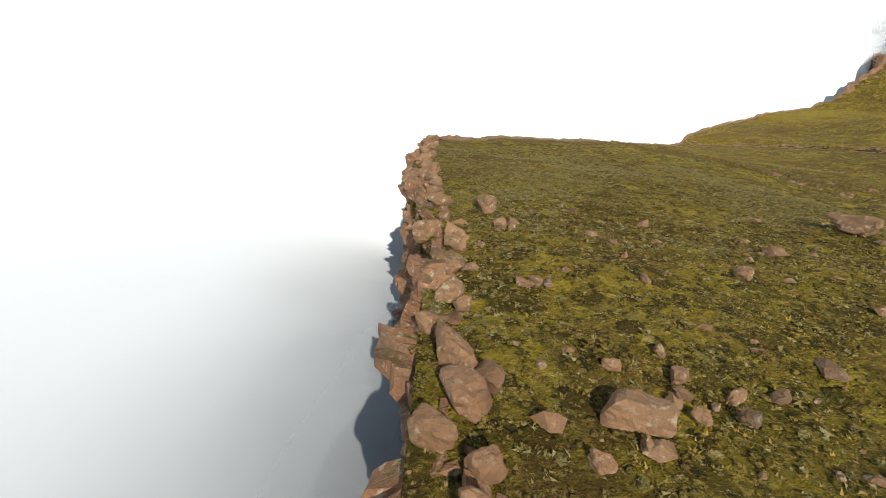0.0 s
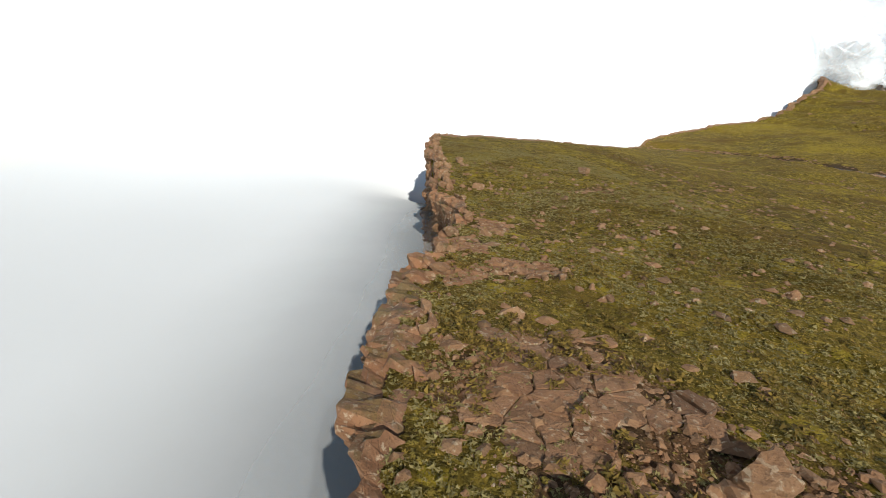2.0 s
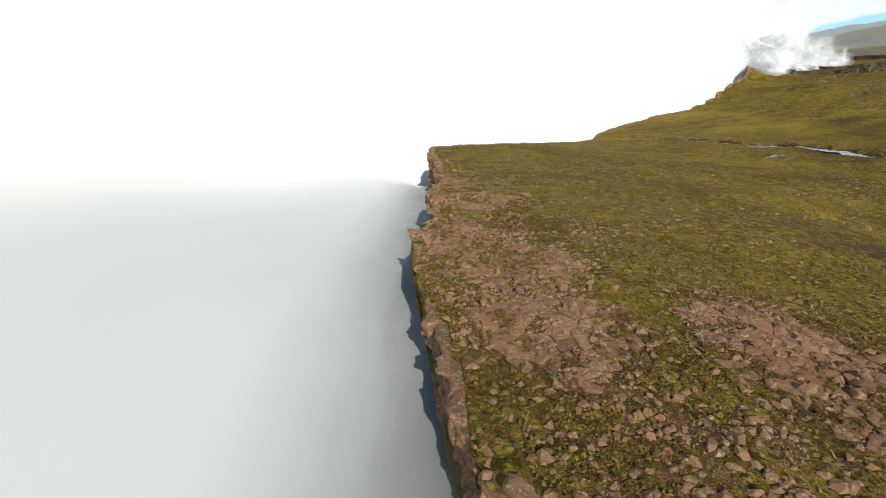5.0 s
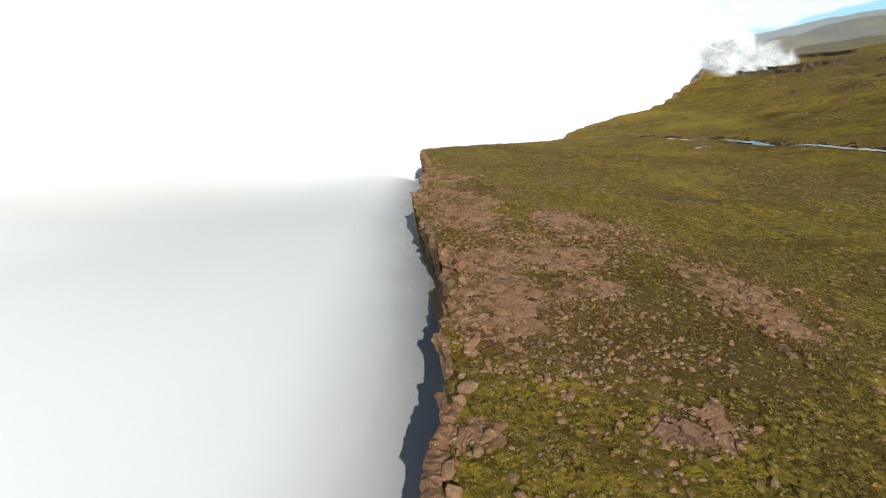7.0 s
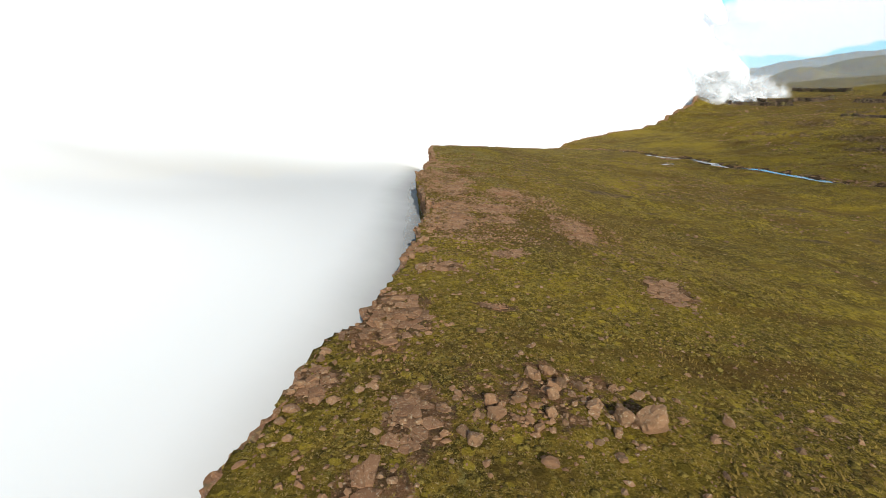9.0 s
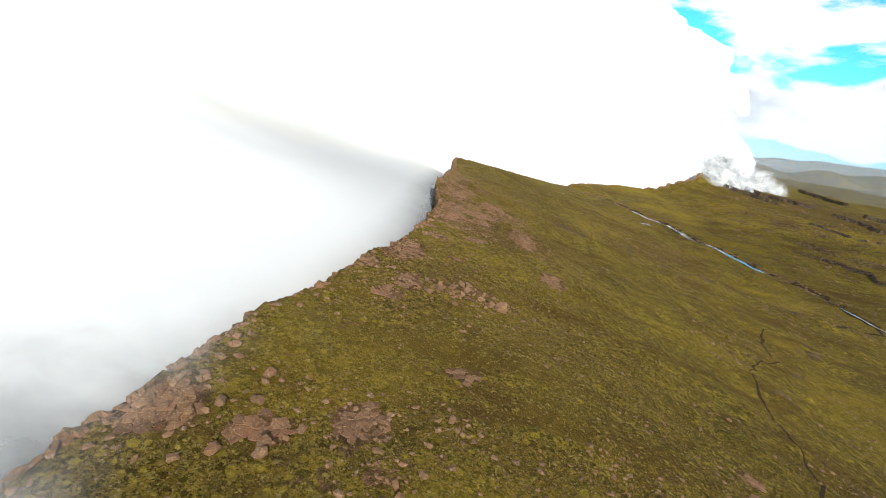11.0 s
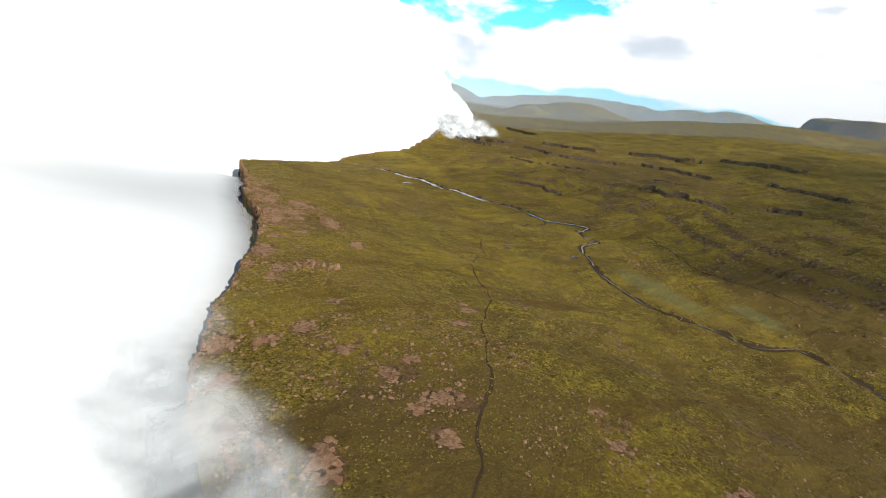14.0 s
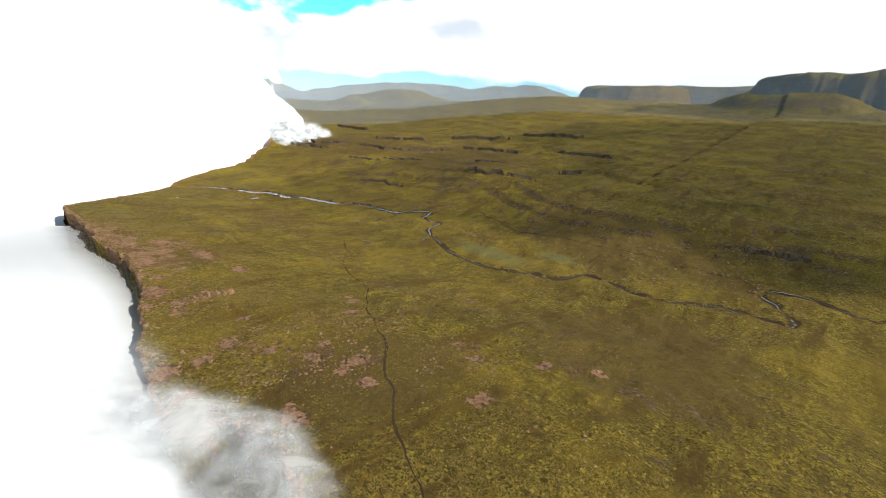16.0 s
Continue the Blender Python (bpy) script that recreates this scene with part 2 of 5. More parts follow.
c = n.mix(n.band(edge, 0.42, 0.66, 0.0, 0.9), c, soil)
strata = attribute(n, "strata")
crag = n.mix(n.band(n.noise(pos, 0.9, 5, 0.65), 0.4, 0.65), (0.045, 0.031, 0.018), (0.185, 0.120, 0.072))
c = n.mix(n.band(n.maths("ADD", strata, n.maths("MULTIPLY", n.maths("SUBTRACT", n.noise(pos, 0.13, 6, 0.7), 0.5), 2.6)), 0.45, 0.75, 0.0, 0.7), c, crag)
relief = n.maths("ADD", n.maths("ADD", n.maths("MULTIPLY", tuft, 0.25), n.maths("MULTIPLY", fine, 0.15)), n.maths("MULTIPLY", n.noise(pos, 0.55, 7, 0.68), 1.3))
relief = n.maths("ADD", relief, n.maths("MULTIPLY", n.maths("MAXIMUM", heath, chips), 0.22))
finish(n, c, 0.95, relief, 1.0, 0.5, 0.1)

# leaves of grass, told apart blade by blade
GRASS, n = material("grass_blades")
rnd = n.t.nodes.new("ShaderNodeNewGeometry").outputs["Random Per Island"]
pos = place_of(n)
c = n.mix(rnd, (0.135, 0.092, 0.016), (0.330, 0.225, 0.042))
c = n.mix(n.band(n.noise(pos, 0.33, 4, 0.6), 0.44, 0.62, 0.0, 0.75), c, (0.135, 0.090, 0.035))
finish(n, c, 0.75, spec=0.2)

LUMP, n = material("grass_cushion")
rnd = n.t.nodes.new("ShaderNodeNewGeometry").outputs["Random Per Island"]
pos = place_of(n)
c = n.mix(rnd, (0.140, 0.105, 0.022), (0.300, 0.228, 0.050))
c = n.mix(n.band(n.noise(pos, 0.5, 5, 0.6), 0.48, 0.62, 0.0, 0.6), c, (0.165, 0.110, 0.045))
c = n.mix(n.band(n.noise(pos, 34, 4, 0.7), 0.5, 0.6, 0.0, 0.8), c, (0.030, 0.024, 0.008))
finish(n, c, 0.95, n.noise(pos, 45, 4, 0.75), 1.0, 0.05, 0.1)

TUSSOCK, n = material("dark_tussock")
rnd = n.t.nodes.new("ShaderNodeNewGeometry").outputs["Random Per Island"]
finish(n, n.mix(rnd, (0.060, 0.040, 0.011), (0.200, 0.136, 0.030)), 0.85, spec=0.15)

CUSHION, n = material("cushion_shrub")
rnd = n.t.nodes.new("ShaderNodeNewGeometry").outputs["Random Per Island"]
pos = place_of(n)
c = n.mix(rnd, (0.125, 0.102, 0.032), (0.280, 0.235, 0.100))
finish(n, c, 0.9, n.noise(pos, 40, 3, 0.7), 0.8, 0.03, 0.1)

WATER, n = material("stream_water")
pos = place_of(n)
finish(n, (0.018, 0.026, 0.030), 0.06, n.noise(pos, 2.2, 4, 0.6), 0.12, 0.05, 0.6)

MUD, n = material("wet_peat")
pos = place_of(n)
finish(n, n.mix(n.noise(pos, 2.0, 5, 0.7), (0.022, 0.016, 0.010), (0.085, 0.055, 0.03)), 0.95, n.noise(pos, 8, 4, 0.7), 0.7, 0.05, 0.05)


def cloud_material(name, density, low, high, size, follow=0.75, through_it=0.12, torn=0.0):
    """Cloud: a scattering white, thinned out by noise; "thin" fades it towards its edges; torn: how far its end ("rest") and its inner side ("rim") are eaten into by billows."""
    m, n = material(name)
    pos = place_of(n)
    lump = n.noise(pos, 1.0 / size, 7, 0.62, 0.6)
    d = n.t.nodes.new("ShaderNodeBsdfDiffuse")
    d.inputs["Color"].default_value = (0.90, 0.95, 1.0, 1)
    # light scatters through a cloud, so its shading hardly follows the surface
    facing = n.t.nodes.new("ShaderNodeVectorMath")
    facing.operation = "MULTIPLY_ADD"
    n.link(n.t.nodes.new("ShaderNodeNewGeometry").outputs["Normal"], facing.inputs[0])
    facing.inputs[1].default_value, facing.inputs[2].default_value = (follow, follow, follow), (0.17 - 0.15 * follow, -0.76 + 0.66 * follow, 0.72 - 0.6 * follow)
    unit = n.t.nodes.new("ShaderNodeVectorMath")
    unit.operation = "NORMALIZE"
    n.link(facing.outputs[0], unit.inputs[0])
    n.link(unit.outputs[0], d.inputs["Normal"])
    tr = n.t.nodes.new("ShaderNodeBsdfTranslucent")
    tr.inputs["Color"].default_value = (0.90, 0.95, 1.0, 1)
    body = n.t.nodes.new("ShaderNodeMixShader")
    body.inputs[0].default_value = through_it
    n.link(d.outputs[0], body.inputs[1])
    n.link(tr.outputs[0], body.inputs[2])
    out = n.t.nodes.new("ShaderNodeOutputMaterial")
    clear = n.t.nodes.new("ShaderNodeBsdfTransparent")
    blend = n.t.nodes.new("ShaderNodeMixShader")
    thick = n.maths("MULTIPLY", n.band(lump, low, high), n.maths("MULTIPLY", attribute(n, "thin"), density))
    if torn:
        for key, wide, deep, low_to, high_to in (("rest", 30, 2.2 * torn, 0.35, 0.7), ("rim", 11, 1.1 * torn / 1.5, 0.1, 0.95)):
            billow = n.maths("MULTIPLY", n.maths("SUBTRACT", n.noise(pos, 1.0 / wide, 8, 0.55, 0.2), 0.5), deep)
            if key == "rim":
                billow = n.maths("MULTIPLY", billow, attribute(n, "wild"))
            thick = n.maths("MULTIPLY", thick, n.band(n.maths("ADD", attribute(n, key), billow), low_to, high_to))
    n.link(thick, blend.inputs[0])
    n.link(clear.outputs[0], blend.inputs[1])
    n.link(body.outputs[0], blend.inputs[2])
    n.link(blend.outputs[0], out.inputs[0])
    return m


# Haze put into colour: an even pale blue, mostly transparent.
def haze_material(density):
    m, n = material("haze_sheet")
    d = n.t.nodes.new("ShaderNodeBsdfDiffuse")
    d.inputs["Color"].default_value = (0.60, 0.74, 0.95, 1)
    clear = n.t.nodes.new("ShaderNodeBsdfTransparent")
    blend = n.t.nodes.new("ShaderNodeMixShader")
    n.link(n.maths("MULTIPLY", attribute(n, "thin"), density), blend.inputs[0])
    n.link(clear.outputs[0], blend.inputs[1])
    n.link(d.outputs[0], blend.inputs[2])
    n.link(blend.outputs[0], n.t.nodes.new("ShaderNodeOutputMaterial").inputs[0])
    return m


def sheet(name, V, nu, nv, mat, attrs=(), flat=False):
    """A mesh from a grid of nu x nv points (rows of V), smooth shaded."""
    i = np.arange(nu * nv).reshape(nu, nv)
    q = np.stack([i[:-1, :-1], i[1:, :-1], i[1:, 1:], i[:-1, 1:]], -1).reshape(-1, 4)
    return solid(name, V, q, mat, attrs, flat)


def solid(name, V, F, mat, attrs=(), flat=True):
    """A mesh object from arrays of points and of faces with one count of corners."""
    V, F = np.asarray(V, np.float32), np.asarray(F, np.int32)
    me = bpy.data.meshes.new(name)
    me.vertices.add(len(V))
    me.vertices.foreach_set("co", V.ravel())
    k = F.shape[1]
    me.loops.add(F.size)
    me.loops.foreach_set("vertex_index", F.ravel())
    me.polygons.add(len(F))
    me.polygons.foreach_set("loop_start", np.arange(0, F.size, k, dtype=np.int32))
    me.polygons.foreach_set("use_smooth", np.full(len(F), not flat))
    for key, values in attrs:
        me.attributes.new(key, "FLOAT", "POINT").data.foreach_set("value", np.asarray(values, np.float32).ravel())
    me.update(calc_edges=True)
    me.validate()
    me.materials.append(mat)
    return new(name, me)


# ---- terrain: the shape of the land as a function of x and y ----
def hash01(ix, iy, seed):
    n = (ix.astype(np.int64) * 374761393 + iy.astype(np.int64) * 668265263 + seed * 1442695041) & 0xFFFFFFFF
    n = ((n ^ (n >> 13)) * 1274126177) & 0xFFFFFFFF
    return ((n ^ (n >> 16)) & 0xFFFFFF) / float(0xFFFFFF)


def vnoise(x, y, seed=0):
    """Smooth value noise, 0 to 1, on a unit lattice."""
    x0, y0 = np.floor(x), np.floor(y)
    fx, fy = x - x0, y - y0
    fx, fy = fx * fx * (3 - 2 * fx), fy * fy * (3 - 2 * fy)
    a, b = hash01(x0, y0, seed), hash01(x0 + 1, y0, seed)
    c, d = hash01(x0, y0 + 1, seed), hash01(x0 + 1, y0 + 1, seed)
    return (a * (1 - fx) + b * fx) * (1 - fy) + (c * (1 - fx) + d * fx) * fy


def fbm(x, y, seed=0, octaves=4):
    """Sum of octaves of value noise, about -1 to 1."""
    out, amp, tot = 0.0, 1.0, 0.0
    for k in range(octaves):
        out = out + amp * (2 * vnoise(x * 2.03 ** k + 17.3 * k, y * 2.03 ** k - 9.1 * k, seed + k) - 1)
        tot += amp
        amp *= 0.5
    return out / tot * 1.5


def smooth(a, b, t):
    t = np.clip((t - a) / (b - a), 0, 1)
    return t * t * (3 - 2 * t)


# the rim of the escarpment: x, y, height, going with the land on its right hand
RIM = [(-160, -1500, 30), (-60, -420, 22), (-30, -240, 14), (-16, -185, 10), (-9, -160, 8.5), (-4.6, -147, 8.0), (-3.6, -141, 7.4), (-2.4, -136, 6.6), (-5, -130, 5.6),
       (-10.4, -125, 5.3), (-10.3, -117, 5.1), (-9.2, -108, 4.9), (-8.2, -100, 4.8), (-5.4, -94, 4.7), (-5.5, -91.6, 4.6), (-4.4, -88, 4.6), (-4.2, -85, 4.5), (-3.7, -81.6, 4.4)]
RIM += [(-2.1, -80, 4.4), (-1.2, -75, 4.2), (-0.5, -70, 4.1), (0.4, -63, 3.9), (0.2, -59.5, 3.8), (0.6, -53.2, 3.7), (1.1, -51.2, 3.6), (2.3, -49.6, 3.5), (1.9, -48.3, 3.5), (0.3, -46.6, 3.5),
        (-0.1, -40.6, 3.3), (-1.3, -35, 3.3), (-1.75, -32, 3.3), (-1.8, -29.8, 3.5), (-1.7, -27.6, 3.7), (-0.8, -25.6, 3.8), (-0.7, -22.5, 3.7), (-0.95, -17.5, 3.1)]
RIM += [(-0.85, -13.2, 2.6), (-0.7, -9.5, 2.2), (-0.2, -7, 1.9), (0.6, -3.2, 1.4), (0.7, -0.4, 1.1), (-0.4, 2.2, 1.1), (-0.6, 5.2, 1.1), (-0.6, 8, 1.1), (-1.2, 13.5, 1.0),
        (-1.5, 19, 0.9), (-1.5, 25, 0.8), (-1.5, 29, 0.6), (-0.4, 32.5, 0.2), (4, 37, -0.4), (14, 49, -2.5), (30, 72, -6.5), (46, 96, -10.5), (57, 113, -12.6)]
RIM += [(60, 116, -10.9), (70, 122, -9.6), (84, 129, -8.6), (85, 129.5, -7.7), (106, 137, -7.0), (106.8, 137.5, -5.7), (114, 140.5, -5.6), (114.8, 141, -3.7), (119, 143.4, -3.5), (119.8, 144, -1.3), (126, 148, -1.1), (126.8, 148.6, 1.2), (133, 152.3, 1.6), (133.8, 153, 3.0), (140, 157, 3.2), (140.8, 158, 7.0), (150, 172, 7.8), (165, 230, 9), (205, 420, 9), (330, 1000, 14),
        (560, 1700, 20), (1000, 3400, 40), (1500, 5200, 40)]
# the stream, from the waterfall's lip upwards
STREAM = [(57, 114, -13.0), (66, 102, -11.6), (75, 90, -10.9), (81, 75, -10.5), (85.2, 65.4, -10.3), (92, 60, -10.2), (93.8, 50, -10.1), (95.5, 42.4, -10.1), (102.4, 34, -10.0), (107.3, 19.6, -9.9), (110, 12.8, -9.9),
          (116, 8, -9.8), (119.5, -4.5, -9.6), (119.2, -13, -9.5), (121.5, -17.8, -9.4), (127.3, -21.9, -9.3), (132.2, -23.8, -9.3), (134.8, -28.6, -9.2), (130, -31.6, -9.2), (124.1, -33.3, -9.1), (122.6, -40, -9.0), (123.9, -46.6, -9.0)]
STREAM += [(117, -47.6, -8.9), (111.5, -49.8, -8.9), (107.6, -56, -8.8), (104.4, -63, -8.7), (99, -71.5, -8.5), (96.6, -79, -8.4), (95.6, -86, -8.3), (95.2, -95, -8.1), (97.5, -103.3, -8.0), (102.5, -109.6, -7.9), (103.4, -117.5, -7.8),
           (108, -120.5, -7.7), (114.2, -121.6, -7.5), (115.4, -126, -7.4), (114.4, -134, -7.3), (112.2, -140.4, -7.3), (113.3, -147.2, -7.1), (116.6, -153.9, -7.0), (121.4, -160.8, -6.9), (122.8, -168.4, -6.7), (121.8, -178, -6.5), (126, -180, -6.4)]
STREAM += [(134.4, -174.5, -6.3), (140.2, -169.1, -6.2), (146.7, -171.1, -6.0), (148.5, -178, -5.8), (144, -196, -5.2), (170, -230, -4), (210, -300, 0), (300, -700, 12)]


# the valley's floor, without the stream's bends
VALLEY = [(54, 118, -13.0), (74, 84, -10.6), (92, 52, -10.1), (111, 10, -9.8), (118, -30, -9.2), (108, -62, -8.7), (101, -95, -8.1), (108, -125, -7.5), (120, -165, -6.7), (136, -230, -5), (155, -400, 0), (190, -900, 10), (230, -1600, 20)]


def nearest(px, py, line, chunk=60000):
    """Distance to a polyline, its side (+1 on the right hand) and its height at the nearest place."""
    L = np.array(line, float)
    A, B = L[:-1], L[1:]
    D = B[:, :2] - A[:, :2]
    L2 = (D ** 2).sum(1)
    px, py = np.ravel(px).astype(float), np.ravel(py).astype(float)
    best, side, zz = (np.empty(len(px)) for _ in range(3))
    for i in range(0, len(px), chunk):
        X, Y = px[i:i + chunk, None], py[i:i + chunk, None]
        t = np.clip(((X - A[:, 0]) * D[:, 0] + (Y - A[:, 1]) * D[:, 1]) / L2, 0, 1)
        dx, dy = X - A[:, 0] - t * D[:, 0], Y - A[:, 1] - t * D[:, 1]
        d2 = dx * dx + dy * dy
        # ties at corners go to the segment that the point lies most squarely beside
        square = np.abs(dx * D[:, 1] - dy * D[:, 0]) / np.sqrt(L2)
        k = np.argmin(d2 - 1e-6 * square, 1)
        r = np.arange(len(k))
        best[i:i + chunk] = np.sqrt(d2[r, k])
        side[i:i + chunk] = np.sign(dx[r, k] * D[k, 1] - dy[r, k] * D[k, 0])
        zz[i:i + chunk] = A[k, 2] + t[r, k] * (B[k, 2] - A[k, 2])
    return best, side, zz


NEAR_U = [0, 0.06, 0.11, 0.16, 0.25, 0.4, 0.6, 0.75, 0.9, 1.0]
NEAR_G = [0, 0.03, 0.06, 0.14, 0.32, 0.57, 0.82, 0.95, 1.0, 1.0]
SOUTH_G = [0, 0.02, 0.04, 0.08, 0.19, 0.43, 0.74, 0.92, 1.0, 1.0]
UPPER_G = [0, 0.01, 0.02, 0.03, 0.07, 0.24, 0.62, 0.88, 1.0, 1.0]
FAR_S = [0, 20, 45, 62, 80, 110, 160, 260, 420, 800, 1500, 3000]
FAR_RIGHT = [0, 0.5, 3.0, 8.5, 11.5, 13.5, 19, 30, 46, 62, 60, 60]
FAR_LEFT = [0, 0.5, 2.5, 7.0, 10.0, 13, 15.5, 17, 20, 16, 8, 8]


def hill(x, y, cx, cy, rx, ry, turn, top, flat):
    """A hill with a flat top (flat: share of its width)."""
    c, s = math.cos(turn), math.sin(turn)
    u, v = ((x - cx) * c + (y - cy) * s) / rx, (-(x - cx) * s + (y - cy) * c) / ry
    wob = 0.16 * fbm(x / (0.8 * min(rx, ry)), y / (0.8 * min(rx, ry)), 31, 5)
    r = np.sqrt(u * u + v * v) * (1 + wob) + 0.3 * wob
    return top * (1 - smooth(flat, 1.0, r))


def land(x, y, fine=True):
    """Height of the land at x, y, and the distance inside the rim (negative: over the edge)."""
    x, y = np.asarray(x, float), np.asarray(y, float)
    shape = x.shape
    x, y = x.ravel(), y.ravel()
    d, side, zr = nearest(x, y, RIM)
    d = d * side
    ds, ss, zs = nearest(x, y, VALLEY)
    far = ss < 0
    # away from the rim its height is felt only on the broad
    R = np.array(RIM)[3:52]
    num, den = 0.0, 0.0
    for rx, ry, rz in R:
        k = 1.0 / ((x - rx) ** 2 + (y - ry) ** 2 + 25.0) ** 2
        num, den = num + k * rz, den + k
    k = smooth(1.0, 9.0, d) * (1 - smooth(20, 60, y))
    zr = zr * (1 - k) + k * num / den
    din = np.maximum(d, 0)
    u = din / (din + ds + 1e-6)
    south = smooth(-48, -72, y)
    upper = smooth(-80, -110, y)
    fall = np.interp(u, NEAR_U, SOUTH_G) * (1 - upper) + np.interp(u, NEAR_U, UPPER_G) * upper
    near_z = zr + (zs - zr) * (np.interp(u, NEAR_U, NEAR_G) * (1 - south) + fall * south)
    right = smooth(-0.35, 0.55, (x - 150 - 0.9 * (y + 60)) / (np.hypot(x - 150, y + 60) + 60))
    ramp = np.interp(ds, FAR_S, FAR_LEFT) * (1 - right) + np.interp(ds, FAR_S, FAR_RIGHT) * right
    # rock terraces on the far slope
    step = 3.2
    wav = ramp + 1.6 * fbm(x / 60, y / 60, 5, 3)
    terr = (np.floor(wav / step) + smooth(0.72, 0.97, wav / step - np.floor(wav / step))) * step
    ramp = np.where(ramp > 2.5, ramp + 0.5 * (terr - wav) * smooth(2.5, 6, ramp) * (1 - smooth(500, 900, ds)), ramp)
    far_z = zs + ramp
    w = np.exp(-din / 16.0)
    far_z = far_z * (1 - w) + zr * w
    z = np.where(far, far_z, near_z)
    # the low ground at the back and the hills that stand there
    dist = np.hypot(x, y + 150)
    z = z + smooth(300, 900, dist) * 10 * fbm(x / 260, y / 260, 8, 4) + smooth(900, 1500, dist) * 16 * np.abs(fbm(x / 230, y / 230, 12, 4))
    for h in HILLS:
        z = z + hill(x, y, *h)
    plain = z
    if fine:
        inl = smooth(0.5, 4, din)
        z = z + inl * (0.55 * fbm(x / 14, y / 14, 1, 3) * smooth(4, 25, din) + 0.22 * fbm(x / 4.2, y / 4.2, 2, 3) + 0.45 * fbm(x / 6.5, y / 5.0, 6, 3) * smooth(22, 45, din) + 0.07 * fbm(x / 1.1, y / 1.1, 3, 3))
        bed, _, _ = nearest(x, y, STREAM)
        bank = 1 - smooth(0.6, 2.6, bed / (0.45 * stream_width(y)))
        z = np.where(din > 3, z * (1 - bank) + bank * (plain - 0.55), z)
    return z.reshape(shape), d.reshape(shape)


def stream_width(y):
    return np.interp(y, [-300, -60, -22, 10, 16, 50, 60, 75, 90], [0.9, 1.0, 1.3, 2.0, 3.2, 3.6, 2.4, 2.6, 2.0])


# centre x, y, radii, turn, height, share of flat top
HILLS = [(195, -12, 60, 42, 0.3, 5, 0.1), (1450, 3015, 330, 500, -0.42, 78, 0.15), (1927, 2099, 780, 330, -0.7, 92, 0.1), (2244, 1464, 560, 300, -0.94, 78, 0.1), (782, 965, 100, 70, -0.6, 30, 0.05),
         (1184, 305, 150, 110, -1.19, 42, 0.78), (960, -60, 120, 90, -1.43, 24, 0.45), (1680, -182, 420, 200, -1.5, 105, 0.7), (1250, 1300, 300, 130, -0.8, 38, 0.1), (2900, 500, 700, 400, -1.3, 120, 0.4)]
# ---- end of terrain ----


# ---- the ground: one sheet from the valley of clouds to the far hills ----
def spread(points, steps):
    """Grid lines between the given places, the step growing or shrinking from one to the next."""
    out = [points[0]]
    for a, b, s0, s1 in zip(points, points[1:], steps, steps[1:]):
        v = a
        while True:
            k = (v - a) / (b - a)
            v += s0 * (s1 / s0) ** k
            if v >= b - 0.4 * s1:
                break
            out.append(v)
        out.append(b)
    return np.array(out)


# outcrops of cracked bedrock: x, y, half length, half width, size of the blocks
OUTCROPS = [(0.9, -20.9, 1.5, 1.5, 0.36), (3.2, -22.9, 2.0, 1.6, 0.55), (6.2, -19.0, 2.6, 1.3, 0.5), (2.1, -15.7, 1.7, 1.9, 0.62), (4.6, -49.7, 2.5, 2.7, 0.8),
            (9.8, -50.3, 3.2, 2.2, 0.8), (3.6, -32.6, 3.8, 2.2, 0.7), (12.4, -41.5, 2.8, 4.6, 0.7),
            (3.9, -56.3, 2.6, 4.6, 0.75), (9.5, -55.2, 2.0, 1.6, 0.8), (9.1, -66.9, 1.3, 1.1, 0.9)]
OUTCROPS += [(0.3, -27.4, 1.9, 1.5, 0.42), (1.7, -28.6, 1.3, 1.2, 0.4), (0.9, -30.8, 1.6, 1.4, 0.45), (1.6, -66.4, 0.9, 0.7, 0.5), (4.2, -39.6, 3.2, 3.0, 0.8), (17.6, -56.4, 2.2, 4.4, 0.6), (-0.3, -79.4, 2.8, 3.6, 0.75), (2.4, -88.4, 1.4, 2.2, 0.7), (0.9, -92.2, 1.5, 1.1, 1.1),
             (20.8, -72.4, 1.7, 2.4, 0.8), (-3.0, -86.1, 1.3, 1.3, 0.8), (-7.4, -113.0, 2.2, 2.4, 0.9), (-7.2, -121.0, 1.8, 1.5, 0.8), (32.6, -105.8, 1.9, 1.2, 0.9)]
OUTCROPS += [(-2.7, -113.2, 0.9, 0.8, 0.8), (3.3, -110.4, 1.8, 1.8, 0.7), (32.9, -102.6, 1.2, 0.8, 0.8), (15.4, -130.1, 2.6, 1.5, 0.8), (35.4, -135.4, 1.3, 0.9, 0.8), (22.9, -150.8, 2.3, 1.4, 0.9),
             (1.2, -136.5, 1.6, 2.8, 0.8), (13.2, -136.5, 1.3, 1.6, 0.7), (2.6, -9.6, 1.0, 0.9, 0.34), (1.1, -7.6, 0.7, 1.0, 0.36), (0.8, -10.6, 0.7, 1.0, 0.36), (2.2, -4.6, 0.7, 1.2, 0.3), (33, -141, 1.5, 1.2, 0.8),
             (6.9, -77.5, 1.3, 0.6, 0.6), (3.1, -70.7, 1.8, 0.9, 0.7), (7.3, -117.4, 1.6, 1.2, 0.7), (11.1, -124.2, 1.2, 1.6, 0.6), (15.0, -121.8, 1.3, 1.0, 0.6), (9.2, -102.5, 1.4, 0.8, 0.7), (28.3, -110.5, 2.0, 1.1, 0.8), (-1.7, -112.6, 1.4, 1.1, 0.8), (12.2, -131.5, 1.5, 1.1, 0.7), (42, -150, 2.2, 1.2, 0.8), (50, -157, 2.0, 1.3, 0.8)]


